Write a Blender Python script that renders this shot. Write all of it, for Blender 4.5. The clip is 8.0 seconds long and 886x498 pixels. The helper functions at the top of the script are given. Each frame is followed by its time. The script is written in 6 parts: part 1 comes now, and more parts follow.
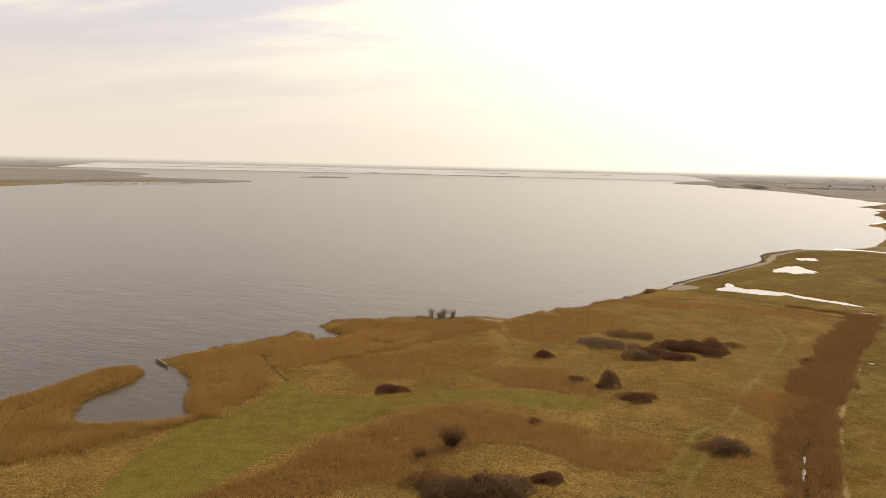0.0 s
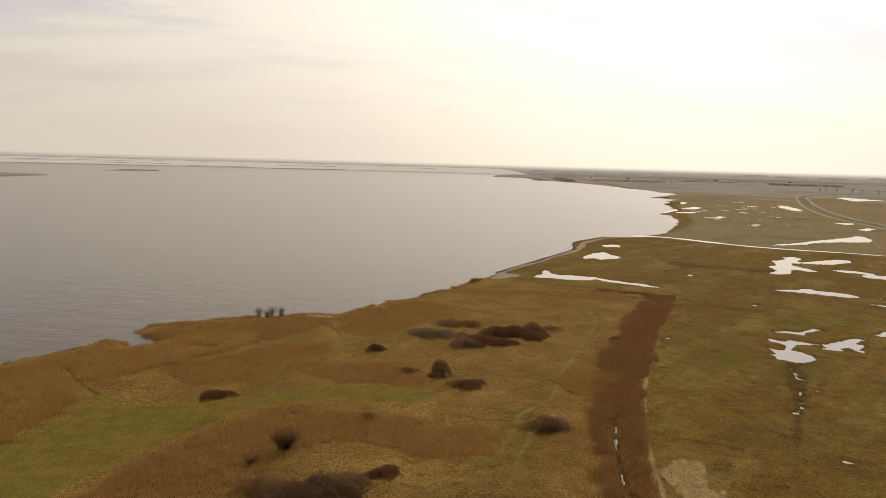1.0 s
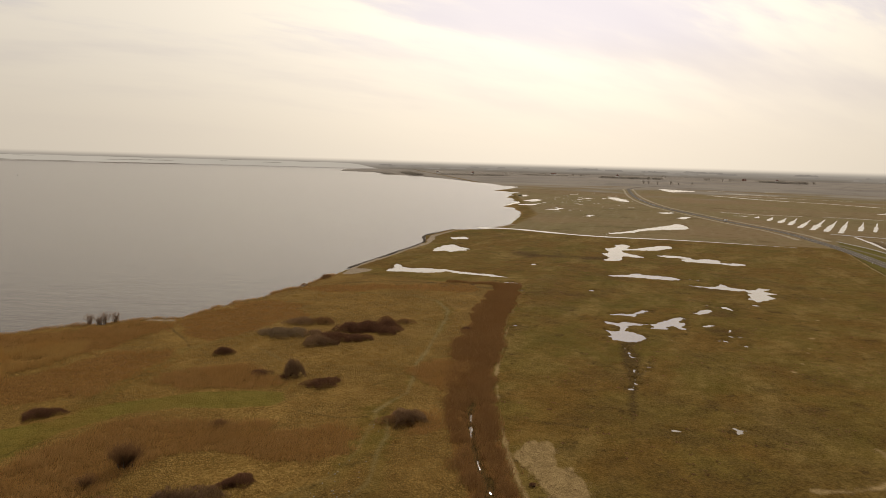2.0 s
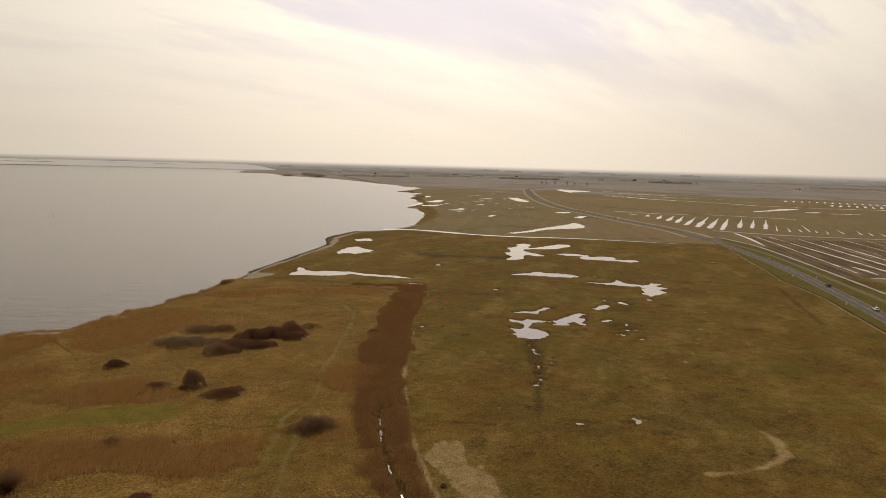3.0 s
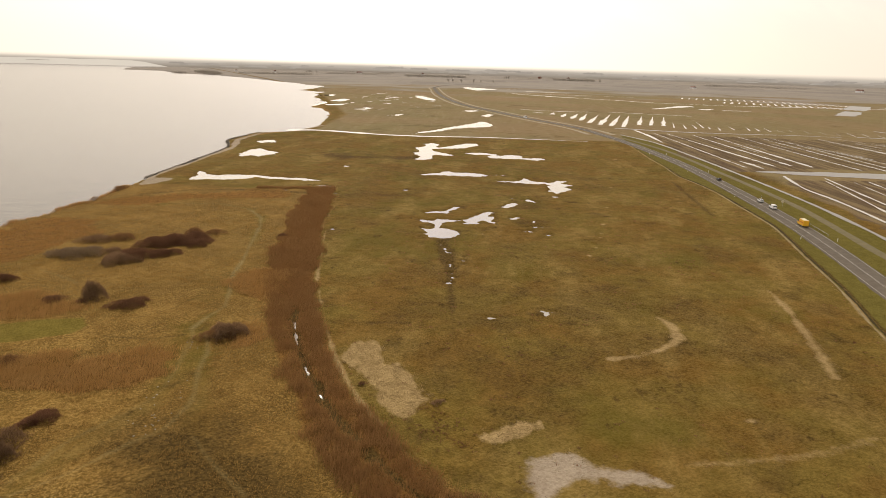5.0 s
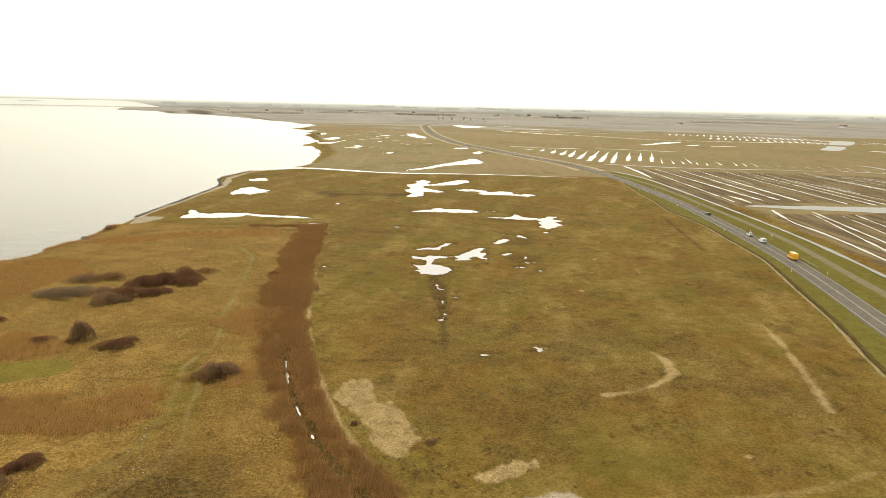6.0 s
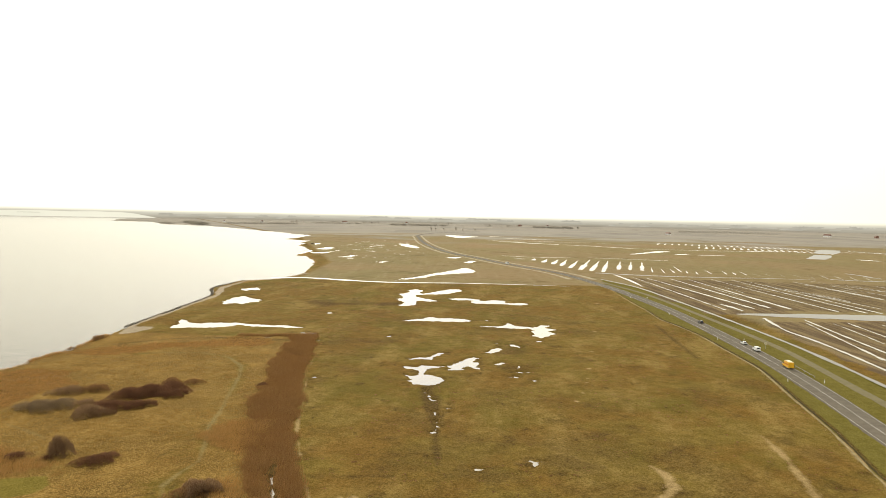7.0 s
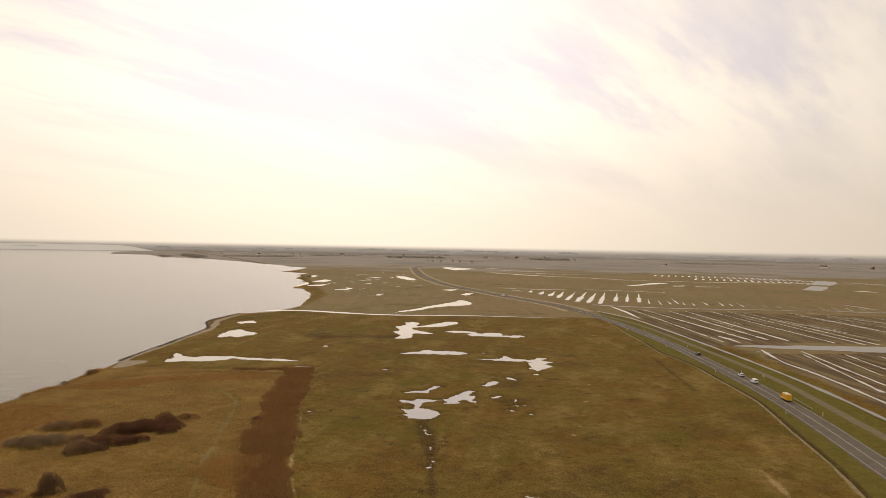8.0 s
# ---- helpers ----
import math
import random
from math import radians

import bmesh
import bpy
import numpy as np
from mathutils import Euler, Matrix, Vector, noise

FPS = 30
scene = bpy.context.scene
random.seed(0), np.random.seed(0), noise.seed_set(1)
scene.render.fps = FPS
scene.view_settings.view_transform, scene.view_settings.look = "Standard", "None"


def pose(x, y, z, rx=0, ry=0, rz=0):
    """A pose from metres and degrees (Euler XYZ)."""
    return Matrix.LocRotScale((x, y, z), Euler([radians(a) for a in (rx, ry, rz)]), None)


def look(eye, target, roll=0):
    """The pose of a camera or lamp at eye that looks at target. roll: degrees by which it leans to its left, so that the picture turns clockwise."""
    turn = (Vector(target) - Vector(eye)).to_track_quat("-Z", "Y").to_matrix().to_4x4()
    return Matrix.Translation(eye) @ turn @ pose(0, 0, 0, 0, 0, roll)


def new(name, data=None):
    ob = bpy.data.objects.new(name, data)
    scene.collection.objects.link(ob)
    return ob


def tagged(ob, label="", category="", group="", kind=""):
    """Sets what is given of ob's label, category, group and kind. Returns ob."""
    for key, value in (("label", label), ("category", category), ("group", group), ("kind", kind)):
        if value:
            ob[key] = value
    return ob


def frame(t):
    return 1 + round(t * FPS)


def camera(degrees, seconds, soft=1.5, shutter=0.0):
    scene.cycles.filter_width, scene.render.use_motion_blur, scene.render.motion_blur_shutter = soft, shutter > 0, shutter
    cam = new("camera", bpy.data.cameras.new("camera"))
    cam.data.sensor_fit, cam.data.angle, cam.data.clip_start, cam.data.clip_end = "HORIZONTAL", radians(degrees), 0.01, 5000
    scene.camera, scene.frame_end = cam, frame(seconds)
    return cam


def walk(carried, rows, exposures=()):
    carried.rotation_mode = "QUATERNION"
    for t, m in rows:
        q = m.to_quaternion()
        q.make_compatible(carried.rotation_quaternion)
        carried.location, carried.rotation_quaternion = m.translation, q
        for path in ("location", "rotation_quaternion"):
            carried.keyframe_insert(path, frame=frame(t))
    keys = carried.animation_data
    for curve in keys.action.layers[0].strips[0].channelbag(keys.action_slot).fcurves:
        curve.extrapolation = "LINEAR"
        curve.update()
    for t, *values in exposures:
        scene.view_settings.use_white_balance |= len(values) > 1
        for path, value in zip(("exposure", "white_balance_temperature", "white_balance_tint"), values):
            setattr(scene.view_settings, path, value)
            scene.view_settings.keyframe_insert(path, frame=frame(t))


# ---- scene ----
cam = camera(65.16, 8.0, soft=0.65)
PATH = [
    (0, pose(0.00, -0.00, 50.00, 83.28, -1.34, -0.08)),
    (0.5, pose(-0.16, 0.52, 50.11, 83.09, -1.80, -7.29)),
    (1, pose(-0.28, 1.05, 50.19, 83.07, -1.55, -14.30)),
    (1.5, pose(-0.38, 1.56, 50.24, 82.99, -1.62, -20.19)),
    (2, pose(-0.46, 2.05, 50.26, 82.92, -1.59, -26.72)),
    (2.2, pose(-0.48, 2.25, 50.26, 82.94, -1.58, -29.14)),
    (3.3, pose(-0.55, 3.20, 50.22, 82.95, -1.56, -36.32)),
    (3.5, pose(-0.55, 3.35, 50.21, 82.45, -1.56, -37.57)),
    (4, pose(-0.54, 3.69, 50.17, 78.58, -1.42, -40.29)),
    (4.5, pose(-0.53, 3.98, 50.13, 75.11, -1.62, -41.58)),
    (4.7, pose(-0.52, 4.07, 50.12, 75.13, -1.62, -41.98)),
    (5.8, pose(-0.44, 4.40, 50.06, 76.66, -1.38, -43.10)),
    (6, pose(-0.42, 4.41, 50.05, 78.28, -1.29, -43.20)),
    (6.5, pose(-0.38, 4.39, 50.05, 82.82, -1.38, -43.51)),
    (7, pose(-0.33, 4.26, 50.08, 87.28, -1.21, -43.81)),
    (7.5, pose(-0.29, 4.04, 50.13, 90.15, -1.07, -43.98)),
    (8, pose(-0.25, 3.69, 50.21, 89.94, -1.07, -44.05)),
]

EXPOSURES = [(0, 0.6, 6530, 10.5), (0.5, 0.45, 6550, 11), (1.0, 0.25, 6550, 11), (1.5, 0.1, 6560, 11), (2.2, 0.0, 6600, 11.5), (3.3, -0.04, 6620, 12), (3.7, 0.0, 6620, 12), (4.5, 0.36, 6560, 12.5),
             (5.2, 0.78, 6600, 11), (5.8, 1.1, 6400, 1), (6.5, 1.27, 6350, -1), (7.0, 1.08, 6400, 1), (7.5, 0.55, 6600, 8.5), (8, 0.18, 6780, 13.5)]
walk(cam, PATH, EXPOSURES)

# ---- sky and sun ----
SUN_AZ, SUN_EL = radians(36), radians(33)
SUN_DIR = Vector((math.sin(SUN_AZ) * math.cos(SUN_EL), math.cos(SUN_AZ) * math.cos(SUN_EL), math.sin(SUN_EL)))


class Nodes:
    """Short hand for node trees."""

    def __init__(self, tree):
        self.t = tree
        tree.nodes.clear()

    def add(self, kind, **inputs):
        n = self.t.nodes.new("ShaderNode" + kind)
        for k, v in inputs.items():
            self.set(n, k, v)
        return n

    def set(self, n, key, v):
        sock = n.inputs[int(key[1:])] if key[0] == "i" and key[1:].isdigit() else n.inputs[key.replace("_", " ")]
        if isinstance(v, bpy.types.NodeSocket):
            self.t.links.new(v, sock)
        else:
            sock.default_value = v

    def math(self, op, a, b=0.0, c=0.0, clamp=False):
        n = self.add("Math", i0=a, i1=b, i2=c)
        n.operation, n.use_clamp = op, clamp
        return n.outputs[0]

    def mix(self, f, a, b, blend="MIX"):
        n = self.t.nodes.new("ShaderNodeMix")
        n.data_type, n.blend_type = "RGBA", blend
        for s, v in zip((n.inputs[0], n.inputs[6], n.inputs[7]), (f, a, b)):
            if isinstance(v, bpy.types.NodeSocket):
                self.t.links.new(v, s)
            else:
                s.default_value = v if isinstance(v, float) else (*v, 1.0)[:4]
        return n.outputs[2]

    def noise(self, vec, scale, detail=3.0, rough=0.55):
        n = self.add("TexNoise", Vector=vec, Scale=scale, Detail=detail, Roughness=rough)
        return n.outputs[0]

    def stretch(self, vec, angle, along, across):
        """Coordinates in which a pattern is drawn out along a direction."""
        n = self.add("Mapping")
        n.vector_type = "TEXTURE"
        for k, v in (("Vector", vec), ("Rotation", (0, 0, radians(angle))), ("Scale", (along, across, 1.0))):
            self.set(n, k, v)
        return n.outputs[0]

    def ramp(self, f, lo, hi, a=0.0, b=1.0):
        n = self.add("MapRange", i0=f, i1=lo, i2=hi, i3=a, i4=b)
        n.interpolation_type = "SMOOTHSTEP"
        return n.outputs[0]


world = bpy.data.worlds.new("sky")
scene.world = world
world.use_nodes = True
w = Nodes(world.node_tree)
d = w.add("TexCoord").outputs["Generated"]
sx = w.add("SeparateXYZ", Vector=d)
dot = w.add("VectorMath", i0=d, i1=tuple(SUN_DIR))
dot.operation = "DOT_PRODUCT"
near_sun = w.math("POWER", w.math("MAXIMUM", dot.outputs["Value"], 0.0), 7.0)
up = w.math("MAXIMUM", sx.outputs["Z"], 0.0)
lift = w.math("ADD", up, 0.26)
flat = w.add("CombineXYZ", X=w.math("DIVIDE", sx.outputs["X"], lift), Y=w.math("DIVIDE", sx.outputs["Y"], lift), Z=0.0)
streak = w.add("Mapping", Vector=flat.outputs[0], Rotation=(0, 0, radians(28)), Scale=(0.55, 1.7, 1.0))
broad = w.noise(streak.outputs[0], 0.75, 5.0, 0.55)
wisp = w.noise(streak.outputs[0], 2.6, 6.0, 0.6)
cover = w.ramp(w.math("ADD", w.math("MULTIPLY", broad, 0.84), w.math("MULTIPLY", wisp, 0.16)), 0.38, 0.60)
veil = w.mix(cover, (0.65, 0.60, 0.60), (0.95, 0.865, 0.725))
haze = w.ramp(up, 0.0, 0.22, 1.0, 0.0)
streaks = w.math("MULTIPLY", w.ramp(up, 0.13, 0.20), w.ramp(up, 0.38, 0.25))
streaks = w.math("MULTIPLY", streaks, w.ramp(w.math("ADD", w.math("MULTIPLY", broad, 0.6), w.math("MULTIPLY", wisp, 0.4)), 0.56, 0.46))
veil = w.mix(haze, veil, (0.80, 0.712, 0.58))
veil = w.mix(w.math("MULTIPLY", streaks, 0.75), veil, (0.66, 0.62, 0.655))
flat_dot = w.math("MULTIPLY_ADD", sx.outputs["X"], math.sin(SUN_AZ), w.math("MULTIPLY", sx.outputs["Y"], math.cos(SUN_AZ)))
low_glow = w.math("MULTIPLY", w.math("POWER", w.math("MAXIMUM", flat_dot, 0.0), 7.0), 0.34)
gain = w.math("ADD", w.math("MULTIPLY", near_sun, 0.47), w.math("ADD", low_glow, 0.76))
cloud = w.mix(1.0, veil, w.add("CombineXYZ", X=gain, Y=gain, Z=gain).outputs[0], "MULTIPLY")
sky = w.add("TexSky")
sky.sky_type, sky.sun_disc, sky.sun_elevation, sky.sun_rotation = "NISHITA", False, SUN_EL, SUN_AZ
sky.dust_density = 4.0
bg_sky = w.add("Background", Color=sky.outputs[0], Strength=0.05)
bg_cloud = w.add("Background", Color=cloud, Strength=1.0)
both = w.add("MixShader", i0=0.92, i1=bg_sky.outputs[0], i2=bg_cloud.outputs[0])
w.add("OutputWorld", Surface=both.outputs[0])

lamp = bpy.data.lights.new("sun", "SUN")
lamp.energy, lamp.angle, lamp.color = 1.3, radians(16), (1.0, 0.93, 0.82)
sun = new("sun", lamp)
sun.matrix_world = look(SUN_DIR * 300, (0, 0, 0))


# ---- materials ----
def material(name, build):
    m = bpy.data.materials.new(name)
    m.use_nodes = True
    n = Nodes(m.node_tree)
    n.add("OutputMaterial", Surface=build(n))
    return m


def shaded(n, color, rough=0.85, normal=None, **more):
    b = n.add("BsdfPrincipled", Base_Color=color if isinstance(color, bpy.types.NodeSocket) else (*color, 1.0), Roughness=rough, **more)
    if normal is not None:
        n.set(b, "Normal", normal)
    return b.outputs[0]


def relief(n, height, distance, strength=0.6):
    return n.add("Bump", Height=height, Distance=distance, Strength=strength).outputs[0]


def plain(name, color, rough=0.6, vary=0.25, scale=3.0, metal=0.0, gloss=0.5):
    def build(n):
        p = n.add("TexCoord").outputs["Object"]
        f = n.ramp(n.noise(p, scale, 4.0), 0.3, 0.7)
        dark = tuple(c * (1 - vary) for c in color)
        return shaded(n, n.mix(f, dark, color), rough, Metallic=metal, Specular_IOR_Level=gloss)
    return material(name, build)


def ground_build(n):
    p = n.add("TexCoord").outputs["Object"]
    fine, mid = n.noise(p, 1.9, 4.0, 0.65), n.noise(p, 0.33, 4.0, 0.6)
    broad, clump = n.noise(p, 0.045, 4.0, 0.6), n.noise(p, 0.8, 3.0, 0.6)
    speck = n.ramp(fine, 0.36, 0.64)
    a, b = n.add("Attribute"), n.add("Attribute")
    a.attribute_name, b.attribute_name = "cover", "soil"
    ca, cb = n.add("SeparateColor", Color=a.outputs["Color"]), n.add("SeparateColor", Color=b.outputs["Color"])

    def soft(mask, lo=0.3, hi=0.7):
        wob = n.math("MULTIPLY_ADD", n.math("SUBTRACT", clump, 0.5), 0.7, mask)
        return n.ramp(wob, lo, hi)

    rough_grass = n.mix(n.ramp(mid, 0.35, 0.65), n.mix(speck, (0.142, 0.081, 0.0185), (0.272, 0.163, 0.046)), n.mix(speck, (0.160, 0.096, 0.022), (0.325, 0.204, 0.062)))
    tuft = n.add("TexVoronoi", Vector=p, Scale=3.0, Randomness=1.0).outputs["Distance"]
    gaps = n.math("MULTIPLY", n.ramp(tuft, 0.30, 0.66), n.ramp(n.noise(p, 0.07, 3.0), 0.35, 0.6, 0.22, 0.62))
    rough_grass = n.mix(n.ramp(broad, 0.42, 0.62, 0.0, 0.5), rough_grass, (0.170, 0.100, 0.024))
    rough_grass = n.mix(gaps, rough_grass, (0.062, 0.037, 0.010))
    grain = n.math("MULTIPLY_ADD", speck, 0.55, n.math("MULTIPLY", n.ramp(mid, 0.3, 0.7), 0.45))
    patchy, drift = n.noise(p, 0.10, 6.0, 0.7), n.noise(n.stretch(p, 40, 2.8, 1.0), 0.055, 5.0, 0.65)
    fresh = n.mix(grain, (0.0788, 0.0598, 0.0095), (0.1302, 0.0989, 0.0190))
    olive = n.mix(grain, (0.0922, 0.0620, 0.0116), (0.1791, 0.1230, 0.0291))
    russet = n.mix(grain, (0.0912, 0.0512, 0.0097), (0.1823, 0.1073, 0.0252))
    bleached = n.mix(grain, (0.1378, 0.0915, 0.0213), (0.2491, 0.1693, 0.0543))
    peat = n.mix(grain, (0.0424, 0.0266, 0.0078), (0.0954, 0.0591, 0.0165))
    green = n.mix(n.ramp(broad, 0.38, 0.60), olive, russet)
    green = n.mix(n.ramp(n.noise(p, 0.028, 4.0, 0.6), 0.50, 0.66, 0.0, 0.8), green, fresh)
    green = n.mix(n.ramp(drift, 0.46, 0.68, 0.0, 0.8), green, bleached)
    green = n.mix(n.ramp(patchy, 0.52, 0.72, 0.0, 0.65), green, peat)
    spots = n.noise(n.stretch(p, 45, 2.0, 1.0), 0.42, 4.0, 0.6)
    green = n.mix(n.ramp(n.math("MULTIPLY_ADD", patchy, 0.5, n.math("MULTIPLY", spots, 0.7)), 0.69, 0.78, 0.0, 0.75), green, peat)
    ve = n.add("Attribute")
    ve.attribute_name = "verge"
    mown = n.mix(grain, (0.088, 0.072, 0.014), (0.150, 0.122, 0.028))
    reed = n.mix(speck, (0.105, 0.050, 0.013), (0.21, 0.110, 0.030))
    straw = n.mix(grain, (0.230, 0.157, 0.066), (0.360, 0.256, 0.118))
    worn = n.mix(grain, (0.150, 0.112, 0.042), (0.235, 0.178, 0.076))
    heath = n.mix(speck, (0.042, 0.026, 0.008), (0.105, 0.065, 0.019))
    sand = n.mix(grain, (0.23, 0.18, 0.125), (0.35, 0.285, 0.205))
    strips = n.noise(n.stretch(p, 45, 45.0, 3.4), 0.9, 4.0, 0.6)
    plough = n.mix(speck, (0.075, 0.050, 0.028), (0.130, 0.090, 0.052))
    plough = n.mix(n.ramp(strips, 0.40, 0.62), plough, n.mix(speck, (0.15, 0.108, 0.056), (0.21, 0.155, 0.082)))
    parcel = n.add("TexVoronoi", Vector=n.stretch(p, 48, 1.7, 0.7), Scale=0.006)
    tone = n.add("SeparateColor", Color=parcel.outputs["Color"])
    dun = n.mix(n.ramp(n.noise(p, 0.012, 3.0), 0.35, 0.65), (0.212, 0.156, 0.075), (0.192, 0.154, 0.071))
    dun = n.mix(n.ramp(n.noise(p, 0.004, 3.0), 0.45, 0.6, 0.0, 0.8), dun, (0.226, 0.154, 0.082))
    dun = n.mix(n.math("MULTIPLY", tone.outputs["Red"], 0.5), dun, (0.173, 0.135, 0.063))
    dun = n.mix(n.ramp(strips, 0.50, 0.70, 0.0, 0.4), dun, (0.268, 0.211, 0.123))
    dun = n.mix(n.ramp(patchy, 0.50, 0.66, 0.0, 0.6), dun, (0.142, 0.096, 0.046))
    # far fields: soil tones paled and greyed by haze painted into the colour
    hazed_fields = n.mix(tone.outputs["Green"], (0.205, 0.182, 0.155), (0.262, 0.234, 0.200))
    hazed_fields = n.mix(n.ramp(n.noise(p, 0.003, 3.0), 0.42, 0.62, 0.0, 0.7), hazed_fields, (0.27, 0.236, 0.192))
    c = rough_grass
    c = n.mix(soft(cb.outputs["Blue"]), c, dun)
    c = n.mix(n.ramp(n.math("MULTIPLY_ADD", n.math("SUBTRACT", n.noise(p, 0.006, 4.0), 0.5), 1.2, b.outputs["Alpha"]), 0.3, 0.7), c, hazed_fields)
    c = n.mix(soft(ca.outputs["Red"]), c, green)
    c = n.mix(soft(ve.outputs["Fac"]), c, mown)
    la = n.add("Attribute")
    la.attribute_name = "lane"
    lawn = n.mix(grain, (0.104, 0.081, 0.0135), (0.172, 0.133, 0.028))
    c = n.mix(n.math("MULTIPLY", soft(la.outputs["Fac"]), n.ramp(n.noise(p, 0.06, 4.0), 0.3, 0.6, 0.45, 0.9)), c, lawn)
    c = n.mix(soft(ca.outputs["Green"]), c, reed)
    c = n.mix(soft(cb.outputs["Green"]), c, plough)
    c = n.mix(soft(a.outputs["Alpha"], 0.1, 1.0), c, heath)
    tr = n.add("Attribute")
    tr.attribute_name = "trail"
    c = n.mix(n.math("MULTIPLY", tr.outputs["Fac"], 0.9), c, worn)
    c = n.mix(soft(ca.outputs["Blue"], 0.2, 0.8), c, straw)
    c = n.mix(soft(cb.outputs["Red"]), c, sand)
    h = n.math("SUBTRACT", n.math("MULTIPLY_ADD", mid, 0.8, n.math("MULTIPLY", fine, 0.5)), n.math("MULTIPLY", gaps, 0.5))
    return shaded(n, c, 0.95, relief(n, h, 0.35, 0.7), Specular_IOR_Level=0.02)


def water_build(scale, rough, distance, tint, ior=1.33):
    def build(n):
        p = n.add("TexCoord").outputs["Object"]
        q = n.stretch(p, -32, 2.4, 1.0)
        h = n.math("MULTIPLY_ADD", n.noise(q, scale, 3.0, 0.6), 1.0, n.math("MULTIPLY", n.noise(q, scale * 0.16, 2.0), 1.6))
        return shaded(n, tint, rough, relief(n, h, distance, 1.0), IOR=ior, Specular_IOR_Level=0.5)
    return build


def blade_build(dark, light, tip, lift=0.75):
    """Thin dry stalks: matt, with light passing through, and lit mostly from above."""
    def build(n):
        g = n.add("NewGeometry")
        p = n.add("TexCoord").outputs["Object"]
        c = n.mix(g.outputs["Random Per Island"], dark, light)
        c = n.mix(n.ramp(n.noise(p, 0.09, 3.0), 0.4, 0.65, 0.0, 0.65), c, tip)
        nrm = n.mix(lift, g.outputs["Normal"], (0.0, 0.0, 1.0))
        a = n.add("BsdfDiffuse", Color=c, Normal=nrm)
        b = n.add("BsdfTranslucent", Color=c)
        return n.add("MixShader", i0=0.3, i1=a.outputs[0], i2=b.outputs[0]).outputs[0]
    return build


# glowing land with distance haze painted in, fading upward to clear
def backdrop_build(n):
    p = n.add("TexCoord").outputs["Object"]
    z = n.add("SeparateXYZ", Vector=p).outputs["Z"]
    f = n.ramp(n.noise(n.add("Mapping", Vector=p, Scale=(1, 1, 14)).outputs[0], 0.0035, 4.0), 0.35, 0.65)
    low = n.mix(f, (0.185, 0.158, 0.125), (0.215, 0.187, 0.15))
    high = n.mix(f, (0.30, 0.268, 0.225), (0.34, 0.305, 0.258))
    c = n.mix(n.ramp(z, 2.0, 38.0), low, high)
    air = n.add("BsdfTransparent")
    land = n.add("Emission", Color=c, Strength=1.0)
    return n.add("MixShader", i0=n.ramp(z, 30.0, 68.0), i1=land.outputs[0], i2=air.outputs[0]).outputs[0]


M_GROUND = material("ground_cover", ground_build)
M_LAKE = material("lake_water", water_build(0.8, 0.19, 0.10, (0.062, 0.040, 0.017), 1.33))
# IOR set above water's 1.33: extra reflection added so the pools look brighter
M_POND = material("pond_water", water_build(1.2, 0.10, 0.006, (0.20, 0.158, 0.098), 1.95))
M_REED = material("dry_reed", blade_build((0.48, 0.270, 0.083), (0.72, 0.455, 0.155), (0.57, 0.305, 0.088)))
M_REED_INLAND = material("inland_reed", blade_build((0.42, 0.230, 0.075), (0.63, 0.372, 0.135), (0.51, 0.280, 0.090)))
M_DITCH_REED = material("ditch_reed", blade_build((0.24, 0.120, 0.046), (0.47, 0.262, 0.102), (0.33, 0.168, 0.063)))
M_TUSSOCK = material("dry_grass", blade_build((0.26, 0.150, 0.042), (0.52, 0.325, 0.108), (0.40, 0.23, 0.067)))
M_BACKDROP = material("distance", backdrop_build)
M_FLOOD = material("flood_water", water_build(0.6, 0.3, 0.05, (0.15, 0.13, 0.105)))
M_TWIG_DUSK = material("dusky_twigs", blade_build((0.1958, 0.1154, 0.06072), (0.4122, 0.2524, 0.1366), (0.2885, 0.17, 0.0931), 0.8))
M_TWIG_BROWN = material("brown_twigs", blade_build((0.20, 0.105, 0.046), (0.40, 0.22, 0.096), (0.28, 0.15, 0.068), 0.8))
M_PALE_ROOF = plain("pale_roof", (0.62, 0.55, 0.36), 0.5, 0.1)
M_STRIPE = plain("orange_bar", (0.55, 0.17, 0.01), 0.5, 0.05)
M_ROOF = plain("roof_tile", (0.16, 0.075, 0.05), 0.8)
M_BRICK = plain("brick_wall", (0.22, 0.12, 0.085), 0.9)
# far twigs: colour lightened and greyed by painted distance haze
M_HAZED_TREE = material("hazed_twigs", blade_build((0.30, 0.265, 0.22), (0.46, 0.41, 0.345), (0.37, 0.325, 0.27)))


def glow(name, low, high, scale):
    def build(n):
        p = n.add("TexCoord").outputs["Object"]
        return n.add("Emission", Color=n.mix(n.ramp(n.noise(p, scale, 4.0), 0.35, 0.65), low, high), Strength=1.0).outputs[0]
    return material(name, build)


# glowing far things: distance haze put into their emission colours
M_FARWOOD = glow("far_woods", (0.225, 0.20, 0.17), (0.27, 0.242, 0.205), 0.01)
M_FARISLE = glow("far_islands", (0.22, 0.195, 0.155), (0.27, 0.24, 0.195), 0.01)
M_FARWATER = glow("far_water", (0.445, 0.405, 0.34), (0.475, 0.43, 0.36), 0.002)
M_BARK = plain("bark", (0.10, 0.07, 0.045), 0.9)
M_TWIG = material("bare_twigs", blade_build((0.13, 0.064, 0.036), (0.29, 0.145, 0.080), (0.20, 0.096, 0.052), 0.8))
M_TWIG_GREY = material("grey_twigs", blade_build((0.19, 0.125, 0.070), (0.44, 0.31, 0.18), (0.28, 0.19, 0.11), 0.8))


# ---- plan helpers ----
TABLE = np.random.RandomState(7).rand(256, 256)


